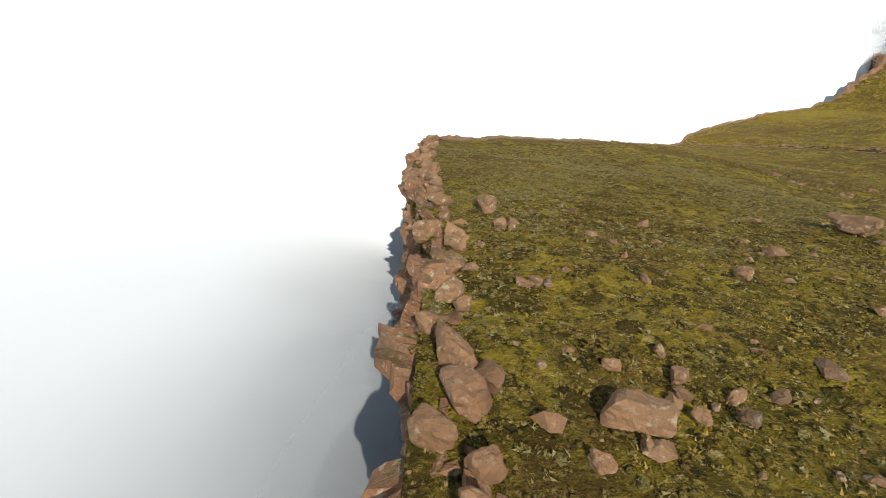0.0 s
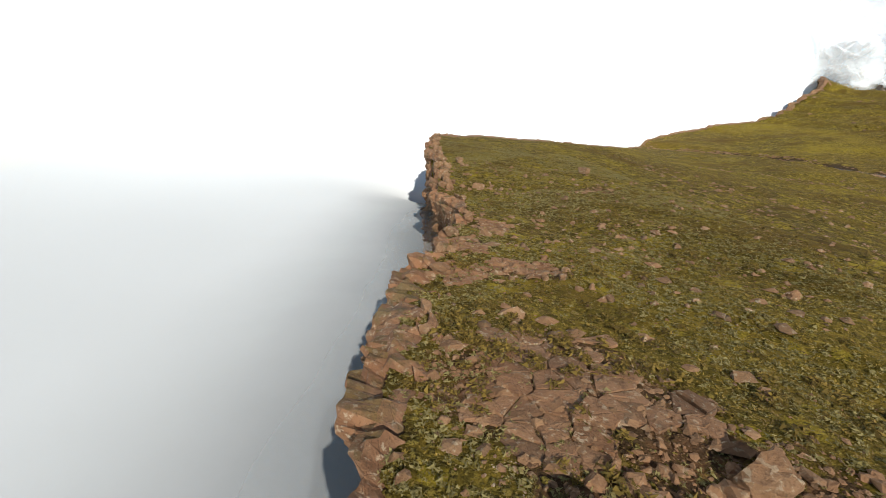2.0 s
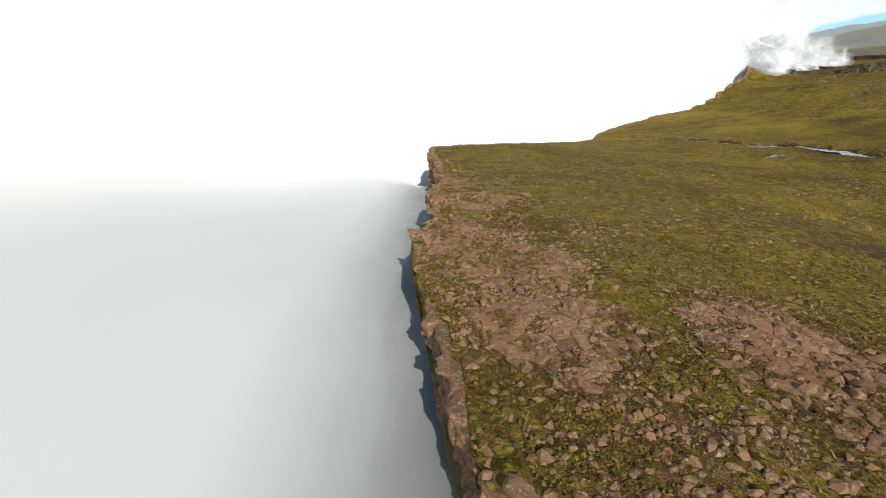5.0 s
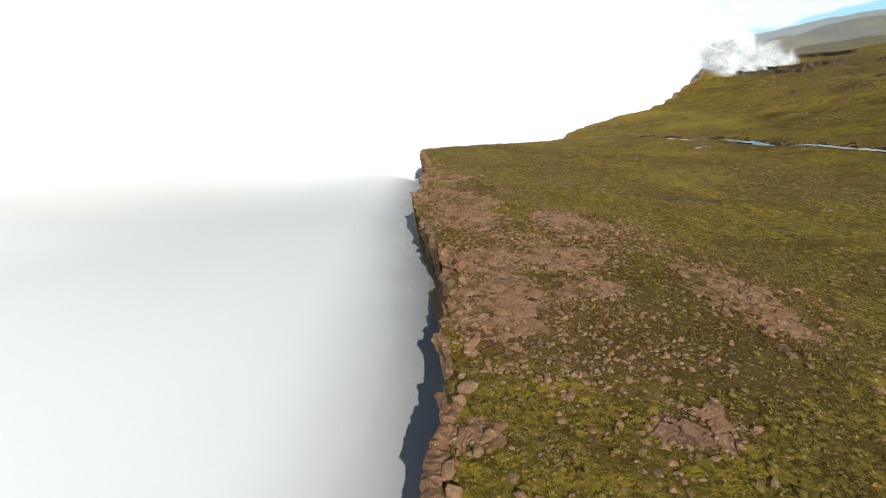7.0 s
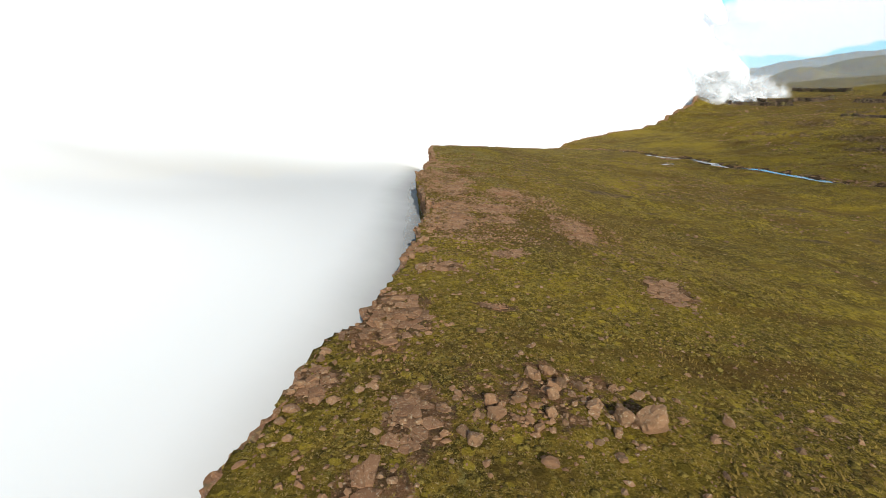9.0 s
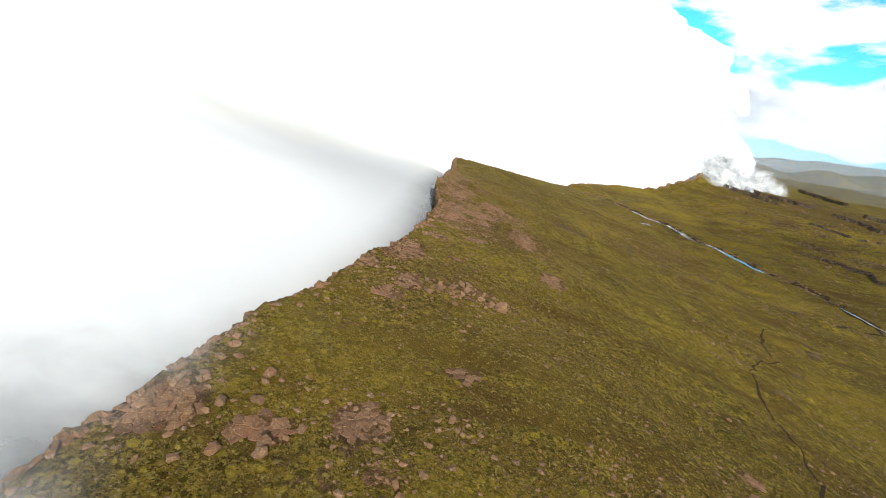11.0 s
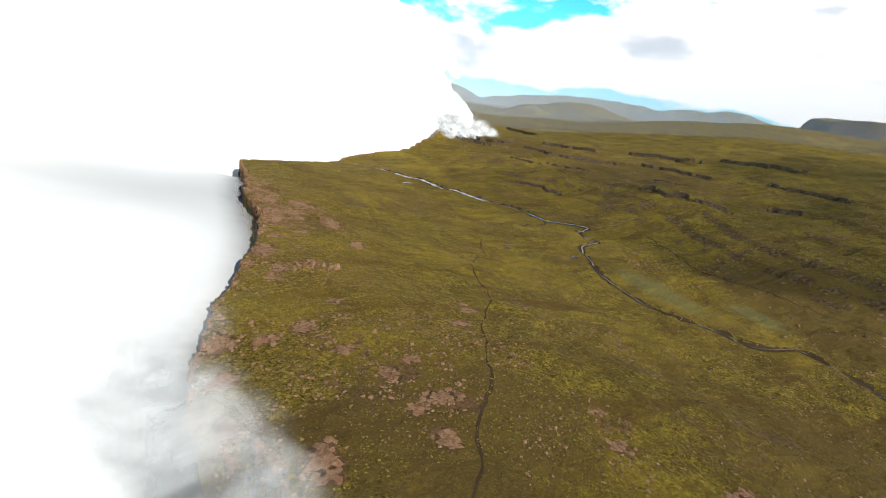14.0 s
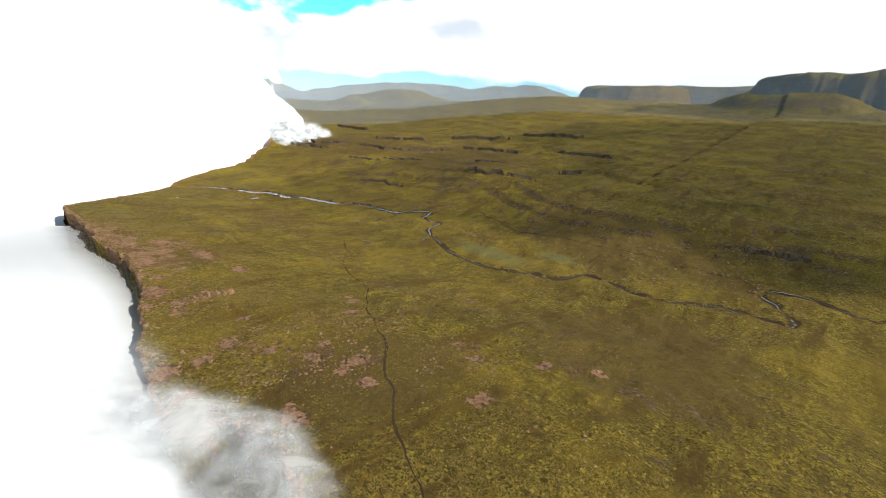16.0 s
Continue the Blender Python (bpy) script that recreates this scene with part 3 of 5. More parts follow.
def stoniness(x, y):
    """0 on turf to 1 on bare stony ground."""
    out = np.zeros_like(x)
    for cx, cy, rx, ry, s in OUTCROPS:
        r = np.hypot((x - cx) / (rx * 1.35), (y - cy) / (ry * 1.35))
        out = np.maximum(out, 1 - smooth(0.45, 1.25, r))
    for cx, cy, rx, ry, k in ((8.5, -86.5, 7, 4.5, 0.75), (14, -44, 7, 9, 0.55), (18, -57, 6, 8, 0.5), (3, -35, 5, 9, 0.6), (3.5, -22, 5, 5, 0.5), (6, -47, 6, 6, 0.6), (0, -100, 5, 20, 0.35), (8, -120, 14, 22, 0.45), (22, -118, 16, 22, 0.4), (30, -140, 14, 12, 0.4), (6, -6, 6, 8, 0.25), (9.2, 4.3, 1.5, 1.1, 1.2), (1, -28.5, 4.5, 4.0, 0.75), (4.6, -28.4, 3.0, 3.2, 0.9), (4.5, -25.4, 2.8, 1.6, 0.7), (8.5, -28, 4, 3.5, 0.5), (7, -60.5, 9, 7, 0.55), (3.4, -17.6, 3.0, 1.8, 0.85), (9, -117, 3, 6, 0.75), (13, -124, 3.5, 4, 0.75), (28, -111, 4, 2.5, 0.7), (18, -132, 5, 3, 0.7), (36, -138, 5, 3, 0.7), (47, -153, 6, 3.5, 0.7), (5, -70, 6, 5, 0.3)):
        r = np.hypot((x - cx) / rx, (y - cy) / ry)
        out = np.maximum(out, k * (1 - smooth(0.3, 1.1, r)))
    return out


gx = spread([-4500, -300, -40, -8, 16, 60, 150, 320, 900, 4600], [500, 60, 6, 0.36, 0.36, 1.0, 1.6, 4.5, 16, 120])
gy = spread([-3000, -420, -200, -150, -95, 14, 40, 110, 260, 900, 4800], [400, 30, 2.5, 0.7, 0.36, 0.36, 0.9, 1.5, 4, 14, 110])
GX, GY = np.meshgrid(gx, gy, indexing="ij")
GZ, GD = land(GX, GY)
rim_wave = 0.35 * fbm(GX / 1.3, GY / 1.3, 61, 3)
over = smooth(0.35, -0.3, GD + rim_wave * smooth(0.2, 1.5, np.abs(GD) + 0.8))
GZ = GZ * (1 - over) + over * np.minimum(GZ - 2, -62 + 6 * fbm(GX / 40, GY / 40, 9, 3))
slope = np.hypot(np.gradient(GZ, gx, axis=0), np.gradient(GZ, gy, axis=1))
# under the rim the sheet draws back, so that the cliff overhangs it
back_x, back_y = np.gradient(GD, gx, axis=0), np.gradient(GD, gy, axis=1)
back = 5.5 * over * np.exp(np.minimum(GD, 0) / 8.0) * (np.hypot(GX, GY + 60) < 400)
far_off = smooth(400, 800, np.hypot(GX, GY + 300))
strata = 0.7 * (smooth(0.15, 0.42, slope) * (1 - far_off) + 1.2 * smooth(0.42, 0.8, slope) * far_off) * smooth(30, 60, GD)
for px, py, rx, ry in ((33, -25, 8, 3.5), (35, -37, 4.5, 2.2), (57, -42.5, 4, 1.6), (41, -14, 5, 2), (70, -20, 9, 2.5), (64, 8, 10, 3), (20, -8, 3, 1.5)):
    strata = np.maximum(strata, 0.62 * (1 - smooth(0.3, 1.2, np.hypot((GX - px) / rx, (GY - py) / ry))))
heath = np.zeros_like(GX)
for px, py, rx, ry in ((12, -60, 13, 7), (16, -134, 24, 17), (70, -158, 46, 30), (7, -29, 8, 5), (8, 3, 5, 4), (150, -120, 40, 60), (205, 150, 75, 70), (230, 40, 60, 90)):
    heath = np.maximum(heath, 1 - smooth(0.3, 1.2, np.hypot((GX - px) / rx, (GY - py) / ry)))
marsh = np.maximum(1 - smooth(0.2, 1.2, np.hypot((GX - 108) / 9, (GY + 88) / 26)), 1 - smooth(0.2, 1.2, np.hypot((GX - 122) / 8, (GY + 108) / 12)))
ground = sheet("ground", np.stack([GX + back * np.clip(back_x, -1, 1), GY + back * np.clip(back_y, -1, 1), GZ], -1).reshape(-1, 3), len(gx), len(gy), TURF, (("bare", stoniness(GX, GY)), ("strata", strata), ("marsh", marsh), ("heath", heath)))
tagged(ground, "olive and brown alpine turf with stony patches on a plateau", "ground", kind="structure")


def at(x, y):
    """Height of the ground sheet at a place (arrays)."""
    x, y = np.asarray(x, float), np.asarray(y, float)
    i = np.clip(np.searchsorted(gx, x) - 1, 0, len(gx) - 2)
    j = np.clip(np.searchsorted(gy, y) - 1, 0, len(gy) - 2)
    fx, fy = (x - gx[i]) / (gx[i + 1] - gx[i]), (y - gy[j]) / (gy[j + 1] - gy[j])
    return (GZ[i, j] * (1 - fx) + GZ[i + 1, j] * fx) * (1 - fy) + (GZ[i, j + 1] * (1 - fx) + GZ[i + 1, j + 1] * fx) * fy


def inside(x, y):
    """Distance inside the rim."""
    d, s, _ = nearest(x, y, RIM)
    return d * s


# ---- the rim and the cliff below it ----
def along(line, step):
    """Places at even steps along a polyline, with its outward (left-hand) normals, softened."""
    L = np.array(line, float)
    s = np.concatenate([[0], np.cumsum(np.hypot(*np.diff(L[:, :2], axis=0).T))])
    a = np.arange(0, s[-1], step)
    P = np.stack([np.interp(a, s, L[:, k]) for k in range(3)], 1)
    w = max(1, int(2.6 / step))
    T = np.gradient(P[:, :2], axis=0)
    T = np.stack([np.convolve(np.pad(T[:, k], w, "edge"), np.ones(2 * w + 1) / (2 * w + 1), "valid") for k in range(2)], 1)
    T /= np.linalg.norm(T, axis=1)[:, None]
    return a, P, np.stack([-T[:, 1], T[:, 0]], 1)


def blocks(u, v, size_u, size_v, seed):
    """Height of broken blocks: one value a block, with dark joints between, in running bond."""
    row = np.floor(v / size_v + 0.35 * fbm(u / 3, v / 3, seed, 2))
    uu = u / size_u + hash01(row, row * 0 + 3, seed) * 7 + 0.3 * fbm(u / 1.7, v / 1.7, seed + 5, 2)
    col = np.floor(uu)
    h = hash01(col, row, seed + 1)
    fu = np.minimum(uu - col, 1 - (uu - col)) * 2
    vv = v / size_v + 0.35 * fbm(u / 3, v / 3, seed, 2)
    fv = np.minimum(vv - row, 1 - (vv - row)) * 2
    return h, np.minimum(smooth(0, 0.22, fu), smooth(0, 0.28, fv))


def cliff(name, line, step, prof, label):
    """The rocky lip and the wall under it."""
    a, P, N = along(line, step)
    S = np.array(prof, float)
    # o: outwards from the rim, h: height over it
    seg = np.concatenate([[0], np.cumsum(np.hypot(np.diff(S[:, 0]), np.diff(S[:, 1])))])
    s = np.concatenate([np.arange(0, 3.4, step * 1.15), np.arange(3.4, 9, 0.22), np.geomspace(9, seg[-1], 60)])
    O, H = np.interp(s, seg, S[:, 0]), np.interp(s, seg, S[:, 1])
    A, Sg = np.meshgrid(a, s, indexing="ij")
    O, H = np.broadcast_to(O, A.shape).copy(), np.broadcast_to(H, A.shape).copy()
    deep = smooth(2.2, 4.2, Sg)
    h1, j1 = blocks(A, Sg, 1.1, 0.8, 71)
    h2, j2 = blocks(A, Sg, 0.42, 0.36, 75)
    h3, j3 = blocks(A, Sg, 3.1, 2.6, 79)
    h4, j4 = blocks(A, Sg, 0.2, 0.17, 85)
    lump = 0.30 * (h1 - 0.45) * j1 + 0.24 * (h2 - 0.5) * j2 + 0.10 * (h4 - 0.5) * j4 - 0.16 * (1 - j1) - 0.07 * (1 - j2)
    grown = smooth(0.15, 0.9, Sg)
    buttress = (0.5 * fbm(A / 9, Sg / 16, 83, 3) - 0.3 + 1.3 * np.exp(-((P[:, 1:2] - 11) / 5) ** 2)) * smooth(3, 8, Sg)
    O = O - 0.15 * smooth(2.0, 3.6, Sg) - 0.3 * grown + (deep * (lump * 1.4 + 0.6 * (h3 - 0.5) * j3 + buttress) + (1 - deep) * grown * (0.6 * (h1 - 0.5) * j1 + 0.3 * (h2 - 0.5) * j2)) + 0.22 * fbm(A / 1.6, Sg / 1.6, 88, 3) * grown + (0.28 * fbm(A / 2.3, A * 0, 89, 3) - 0.1) * smooth(0.8, 1.6, Sg)
    # the turf runs to the brink in places, in others the rock stands proud
    pile = smooth(-0.35, 0.45, fbm(A / 5, A * 0, 91, 3) + 0.5 * fbm(A / 1.1, Sg / 0.8, 92, 3))
    brink = smooth(0.7, 1.7, Sg)
    H = H + (1 - deep) * grown * ((lump * (1.1 - 0.55 * brink) + 0.03 * brink) * (0.35 + 0.9 * pile) - 0.2 * (1 - pile) * (1 - brink) - 0.04 * (1 - brink) + 0.16 * fbm(A / 0.9, Sg / 0.7, 95, 3) * (1 - brink))
    X, Y = P[:, :1] + N[:, :1] * O, P[:, 1:2] + N[:, 1:] * O
    top = P[:, 2:] + 0.0 * A
    gz, _ = land(X, Y)
    k = smooth(-1.5, -0.5, O)
    Z = (gz * (1 - k) + top * k) * (1 - deep) + top * deep + H
    ob = sheet(name, np.stack([X, Y, Z], -1).reshape(-1, 3), len(a), len(s), CLIFF, flat=True)
    return tagged(ob, label, "cliff", kind="structure")


PROFILE = [(-1.5, -0.3), (-0.9, 0.0), (-0.25, 0.06), (0.0, -0.12), (0.08, -0.7), (0.0, -3), (-0.5, -8), (-1.6, -20), (-4.0, -44)]
cliff("cliff_near", [r for r in RIM if -52 < r[1] < 38], 0.13, PROFILE, "sheer blocky brown basalt cliff dropping into cloud")
cliff("cliff_south", [r for r in RIM if -190 < r[1] < -51], 0.22, PROFILE, "weathered brown basalt cliff edge beside the turf")
cliff("cliff_north", [r for r in RIM if r[1] > 28 and r[0] < 190], 0.6, [(-3, -0.5), (-1.2, 0.0), (-0.3, 0.1), (0.3, -0.3), (0.6, -3), (1.5, -12), (4, -48)], "far brown cliff edge under rising cloud")


# ---- stream, path and the tracks of water ----
def ribbon(name, line, width, lift, mat, step=0.8, seed=1, wob=0.35, ragged=0.45):
    """A strip that lies on the ground along a line."""
    L = np.array(line, float)
    s = np.concatenate([[0], np.cumsum(np.hypot(*np.diff(L[:, :2], axis=0).T))])
    a = np.arange(0, s[-1], step)
    x, y = np.interp(a, s, L[:, 0]), np.interp(a, s, L[:, 1])
    w = np.ones(5) / 5
    for _ in range(2 if len(x) > 6 else 0):
        x[2:-2], y[2:-2] = np.convolve(x, w, "valid"), np.convolve(y, w, "valid")
    x, y = x + wob * fbm(a / 5, a * 0, seed, 3), y + wob * fbm(a / 5, a * 0 + 9, seed, 3)
    T = np.stack([np.gradient(x), np.gradient(y)], 1)
    T /= np.linalg.norm(T, axis=1)[:, None]
    W = width(y) if callable(width) else np.full(len(a), float(width))
    left, right = W * 0.5 * (1 + ragged * fbm(a / 3.1, a * 0, seed + 2, 3)), W * 0.5 * (1 + ragged * fbm(a / 2.7, a * 0 + 5, seed + 3, 3))
    left, right = np.maximum(left, 0.08), np.maximum(right, 0.08)
    cols = []
    for k in (-1, -0.4, 0.4, 1):
        off = np.where(k < 0, left, right) * k
        cols.append(np.stack([x - T[:, 1] * off, y + T[:, 0] * off], 1))
    V = np.stack(cols, 1)
    if lift is None:
        z = (land(x, y, False)[0] - 0.26)[:, None] + np.zeros(4)
    else:
        z = at(V[..., 0], V[..., 1]) + lift
    return sheet(name, np.concatenate([V, z[..., None]], -1).reshape(-1, 3), len(a), 4, mat)


tagged(ribbon("stream_bed", STREAM[1:-2], lambda y: stream_width(y) * 1.3 + 0.8, 0.05, MUD, 0.5, 4, 0.6, 0.9), "dark peaty bank along the winding stream", "stream bank", kind="structure")
tagged(ribbon("stream", STREAM[1:-2], lambda y: stream_width(y) * np.interp(y, [-70, -30, 8, 40], [0.36, 0.5, 0.8, 1.0]), None, WATER, 0.5, 4, 0.6, 1.1), "narrow winding stream with still blue pools in turf", "water", kind="structure")
PATHWAY = [(4, -158), (7, -152.5), (9.2, -147.7), (14, -141), (17.9, -135.5), (23.4, -128), (26, -122), (29.8, -116.2), (34, -109), (42.8, -97), (45, -90), (47.5, -83), (50.9, -74), (58, -66), (63, -63), (66, -54), (71.2, -45.6)]
tagged(ribbon("footpath", PATHWAY, lambda y: 0.30 * (0.55 + 0.9 * vnoise(y / 2.3, y * 0, 66)), 0.025, MUD, 0.3, 8, 0.5, 1.0), "narrow eroded dark footpath through the turf", "footpath", kind="structure")
for k, line in enumerate(([(152, -45), (146, -60), (139, -76), (138, -90), (142, -101), (143.5, -113), (147, -128), (145, -142), (149, -160)], [(91, -27), (96, -23), (101, -27), (108, -22), (115, -24), (120, -18)])):
    tagged(ribbon(("rill", "side_channel")[k], line, (0.5, 0.9)[k], 0.04, MUD, 0.6, 12 + k, 1.2), "thin dark water track in the valley turf", "rill", kind="structure")
for k, (x, y, w, l) in enumerate(((73.5, 35.5, 1.6, 3.0), (79.6, 48, 1.8, 5), (47, 63, 0.8, 1.6), (100, -60, 1.2, 3))):
    tagged(ribbon("pool", [(x - l / 2, y), (x, y + 0.6), (x + l / 2, y + 0.3)], w, 0.06, WATER, 0.3, 20 + k, 0.2), "small shallow pool of water in boggy turf", "pool", group="bog pools")


# ---- cloud ----
CLOUD_LINE = [(-160, -1100, 0), (-75, -420, 0), (-34, -240, 0), (-19, -190, 0), (-9, -160, 0), (-5, -145, 0), (-4.5, -137, 0), (-7, -129, 0), (-10.5, -120, 0), (-10.5, -108, 0), (-7.5, -95, 0), (-4.6, -80, 0),
              (-2.4, -64, 0), (-2.2, -30, 0), (-2.0, 0, 0), (-2.4, 22, 0), (0, 33, 0), (12, 50, 0), (44, 97, 0), (64, 123, 0), (108, 143, 0), (134, 160, 0), (152, 171, 0), (175, 184, 0), (205, 198, 0)]


def soften(v, w):
    """Running mean along the first axis."""
    v = v if v.ndim == 2 else v[:, None]
    return np.stack([np.convolve(np.pad(v[:, k], w, "edge"), np.ones(2 * w + 1) / (2 * w + 1), "valid") for k in range(v.shape[1])], 1)


def cloud_form(y0):
    """Along the rim: the gap between cliff and cloud, the height of the cloud's shoulder, how far its foot spreads."""
    gap = np.interp(y0, [-400, -185, -165, -135, -20, 20, 36, 60, 135, 150, 230], [1, 1, -1, -1, 9, 9, 5, 1.0, 0.5, -2, -4])
    top = np.interp(y0, [-400, -220, -185, -138, -62, -30, 10, 30, 60, 120, 160], [0, 5, 9, 9, 6, 2, -3, -1, 10, 18, 24])
    steep = np.interp(y0, [-175, -150, -135, -40, 25, 50], [14, 14, 14, 20.0, 20.0, 9.0])
    return gap, top, steep


def cloud_bank(step):
    a, P, N = along(CLOUD_LINE, step)
    y0 = P[:, 1]
    w = int(9 / step)
    gap, top, steep = (soften(soften(v, w), w) for v in cloud_form(y0))
    N = soften(soften(N, int(30 / step)), int(20 / step))
    N /= np.linalg.norm(N, axis=1)[:, None]
    P = soften(soften(P, int(20 / step)), int(10 / step))
    o = np.concatenate([np.arange(-14.0, 46, 1.2), np.geomspace(46, 900, 36)])
    A, O = np.meshgrid(a, o, indexing="ij")
    e = O - gap + 1.5 * fbm(A / 34, O / 34, 103, 1)
    floor_z = soften(np.interp(y0, [-20, 0, 22, 55], [-1.5, -2.5, -4, -40]), w)
    steep_in = soften(np.interp(y0, [-140, -110, -100, 20, 45], [14.0, 14.0, 16.0, 18.0, 3.0]), w)
    start_in = soften(np.interp(y0, [-140, -115, -100, 20, 45], [-2.0, -2.0, -14.0, -18.0, -3.0]), w)
    Z = floor_z + (top - floor_z) * smooth(-1, 1, e / steep) + 150 * smooth(10, 330, e) + soften(np.interp(y0, [30, 110], [0, 1]), w) * 60 * smooth(4, 60, e)
    Z = Z + 14 * fbm(A / 60, O / 60, 115, 3) * smooth(40, 130, O)
    X, Y = P[:, :1] + N[:, :1] * O, P[:, 1:2] + N[:, 1:] * O
    rest = np.clip((a[-1] - A) / 34, 0, 3)
    # low down the cloud is thin, and the dark sheet added below it shows through as grey
    low = soften(np.interp(y0, [-170, -150, -110, -30, 5, 48], [0.2, 0.75, 1.05, 1, 0.9, 0]), w)
    veil = 1 - low * 0.59 * smooth(28, -9, Z + 3 * fbm(A / 40, O / 40, 133, 2)) ** 1.8
    inner = np.clip((e - start_in) / steep_in, 0, 3)
    wild = soften(np.interp(y0, [-120, -95, 60, 110], [1, 0.15, 0.15, 0.6]), w)
    ob = sheet("cloud_bank", np.stack([X, Y, Z], -1).reshape(-1, 3), len(a), len(o), cloud_material("cloud_dense", 1.0, -0.2, -0.1, 10, 0.15, torn=1.5), (("thin", veil * np.ones_like(A)), ("rest", rest), ("rim", inner), ("wild", wild * np.ones_like(A))))
    tagged(ob, "white sunlit cloud bank filling the valley beside the cliff", "cloud", kind="backdrop")
    return ob


def wisps(name, C, R, faint, mat, seed, label):
    """Shreds of mist: soft-edged, bent flakes that lie every way; "thin" fades from the middle to the rim."""
    r = np.random.RandomState(seed)
    m, sides = len(C), 9
    u = r.normal(size=(m, 3))
    u /= np.linalg.norm(u, axis=1)[:, None]
    v = np.cross(u, r.normal(size=(m, 3)))
    v /= np.linalg.norm(v, axis=1)[:, None]
    w = np.cross(u, v)
    t = np.arange(sides) * 2 * math.pi / sides
    V, T = [C[:, None]], [faint[:, None]]
    for f, k in ((0.3, 0.80), (0.6, 0.36), (0.82, 0.09), (1.0, 0.0)):
        rad = R[:, None] * f * (1 + 0.18 * r.normal(size=(m, sides)))
        V.append(C[:, None] + rad[..., None] * (v[:, None] * np.cos(t)[None, :, None] + w[:, None] * np.sin(t)[None, :, None]) + (R[:, None] * 0.35 * f * f * r.normal(size=(m, sides)) * 0.4)[..., None] * u[:, None])
        T.append(faint[:, None] * k * np.ones(sides))
    V, T = np.concatenate(V, 1), np.concatenate(T, 1)
    tri = []
    for s in range(sides):
        q = (s + 1) % sides
        tri.append((0, 1 + s, 1 + q))
        for g in range(3):
            p0 = 1 + g * sides
            tri += [(p0 + s, p0 + sides + s, p0 + sides + q), (p0 + s, p0 + sides + q, p0 + q)]
    F = np.array(tri)[None] + (np.arange(m) * V.shape[1])[:, None, None]
    ob = solid(name, V.reshape(-1, 3), F.reshape(-1, 3), mat, (("thin", T),), False)
    return tagged(ob, label, "cloud", kind="stuff")


SOFT_MIST = cloud_material("cloud_soft_mist", 1.0, 0.15, 0.72, 9, 0.04, 0.1)


def mist_veil(name, y_low, y_high, inward, outward, height, peak, seed, label):
    """One thin billowing veil of mist, draped from the bank over the cliff's edge on to the turf."""
    a, P, N = along([q for q in RIM if -260 < q[1] < 40], 1.0)
    P, N = soften(P, 8), soften(N, 12)
    N /= np.linalg.norm(N, axis=1)[:, None]
    ok = (P[:, 1] > y_low) & (P[:, 1] < y_high)
    a, P, N = a[ok], P[ok], N[ok]
    o = np.arange(-inward - 3, outward + 0.1, 0.8)
    A, O = np.meshgrid(a, o, indexing="ij")
    X, Y = P[:, :1] + N[:, :1] * O, P[:, 1:2] + N[:, 1:] * O
    swell = fbm(A / 11, O / 11, 170 + seed, 3)
    Z = P[:, 2:] + height * (1 + 0.35 * swell) * smooth(-inward - 3, 2, O) - 0.3 * np.maximum(O - 2, 0)
    Z = np.maximum(Z, np.where(O < 0.5, at(X, Y) + 0.35, -99))
    reach = O + inward * (0.75 + 0.25 * np.sin(P[:, 1:2] / 7 + seed)) + 3.2 * fbm(A / 8, O / 8, 180 + seed, 4)
    ends = smooth(y_low, y_low + 14, P[:, 1:2]) * (1 - smooth(y_high - 30, y_high, P[:, 1:2]))
    thin = peak * smooth(0, 0.9 * inward, reach) * (1 - smooth(0.55 * outward, outward, O)) * ends
    ob = sheet(name, np.stack([X, Y, Z], -1).reshape(-1, 3), len(a), len(o), VEIL, (("thin", thin),))
    return tagged(ob, label, "cloud", kind="stuff")


VEIL = cloud_material("cloud_veil", 1.0, 0.15, 0.78, 7.0, 0.0, 0.1)
mist_veil("rising_mist", -162, -100, 7.0, 9.0, 2.2, 0.42, 7, "thin white mist spilling over the cliff edge")
mist_veil("low_mist", -165, -96, 5.0, 9.0, 3.6, 0.36, 23, "white mist hanging beside the cliff edge")
cloud_bank(2.2)


def shade_deck():
    """An added dark sheet deep in the valley, under the sunlit bank; it stands in for the dimness there."""
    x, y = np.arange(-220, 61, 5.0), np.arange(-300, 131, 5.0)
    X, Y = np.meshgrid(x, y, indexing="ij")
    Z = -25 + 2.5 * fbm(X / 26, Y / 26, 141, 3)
    ob = sheet("shade_deck", np.stack([X, Y, Z], -1).reshape(-1, 3), len(x), len(y), DECK)
    return tagged(ob, "dark sheet with the deep valley's dimness painted in, below the cliff", "cloud", kind="backdrop")


# the valley's shade painted as a near-black blue-grey
DECK, n = material("deep_shade")
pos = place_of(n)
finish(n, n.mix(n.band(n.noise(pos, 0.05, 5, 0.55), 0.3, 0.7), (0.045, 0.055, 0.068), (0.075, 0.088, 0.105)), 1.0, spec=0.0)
shade_deck()
pick = np.random.RandomState(3)
k = pick.uniform(-0.12, 1, 300)
tx, ty = 158 + 66 * k + pick.normal(0, 5, 300), 172 + 40 * k + pick.normal(0, 6, 300)
tz = land(tx, ty)[0] + 1.0 + np.abs(pick.normal(0, 1, 300)) * (7 - 5 * k)
wisps("drifting_wisp", np.stack([tx, ty, tz], -1), pick.uniform(5, 11, 300) * (1.15 - 0.6 * k), 0.6 - 0.3 * k, SOFT_MIST, 6, "small white wisp of cloud drifting over the far rim")

# a fair-weather cloud behind the camera, whose shadow lies on the far slope
FAIR = cloud_material("cloud_fair", 0.36, 0.25, 0.55, 120)


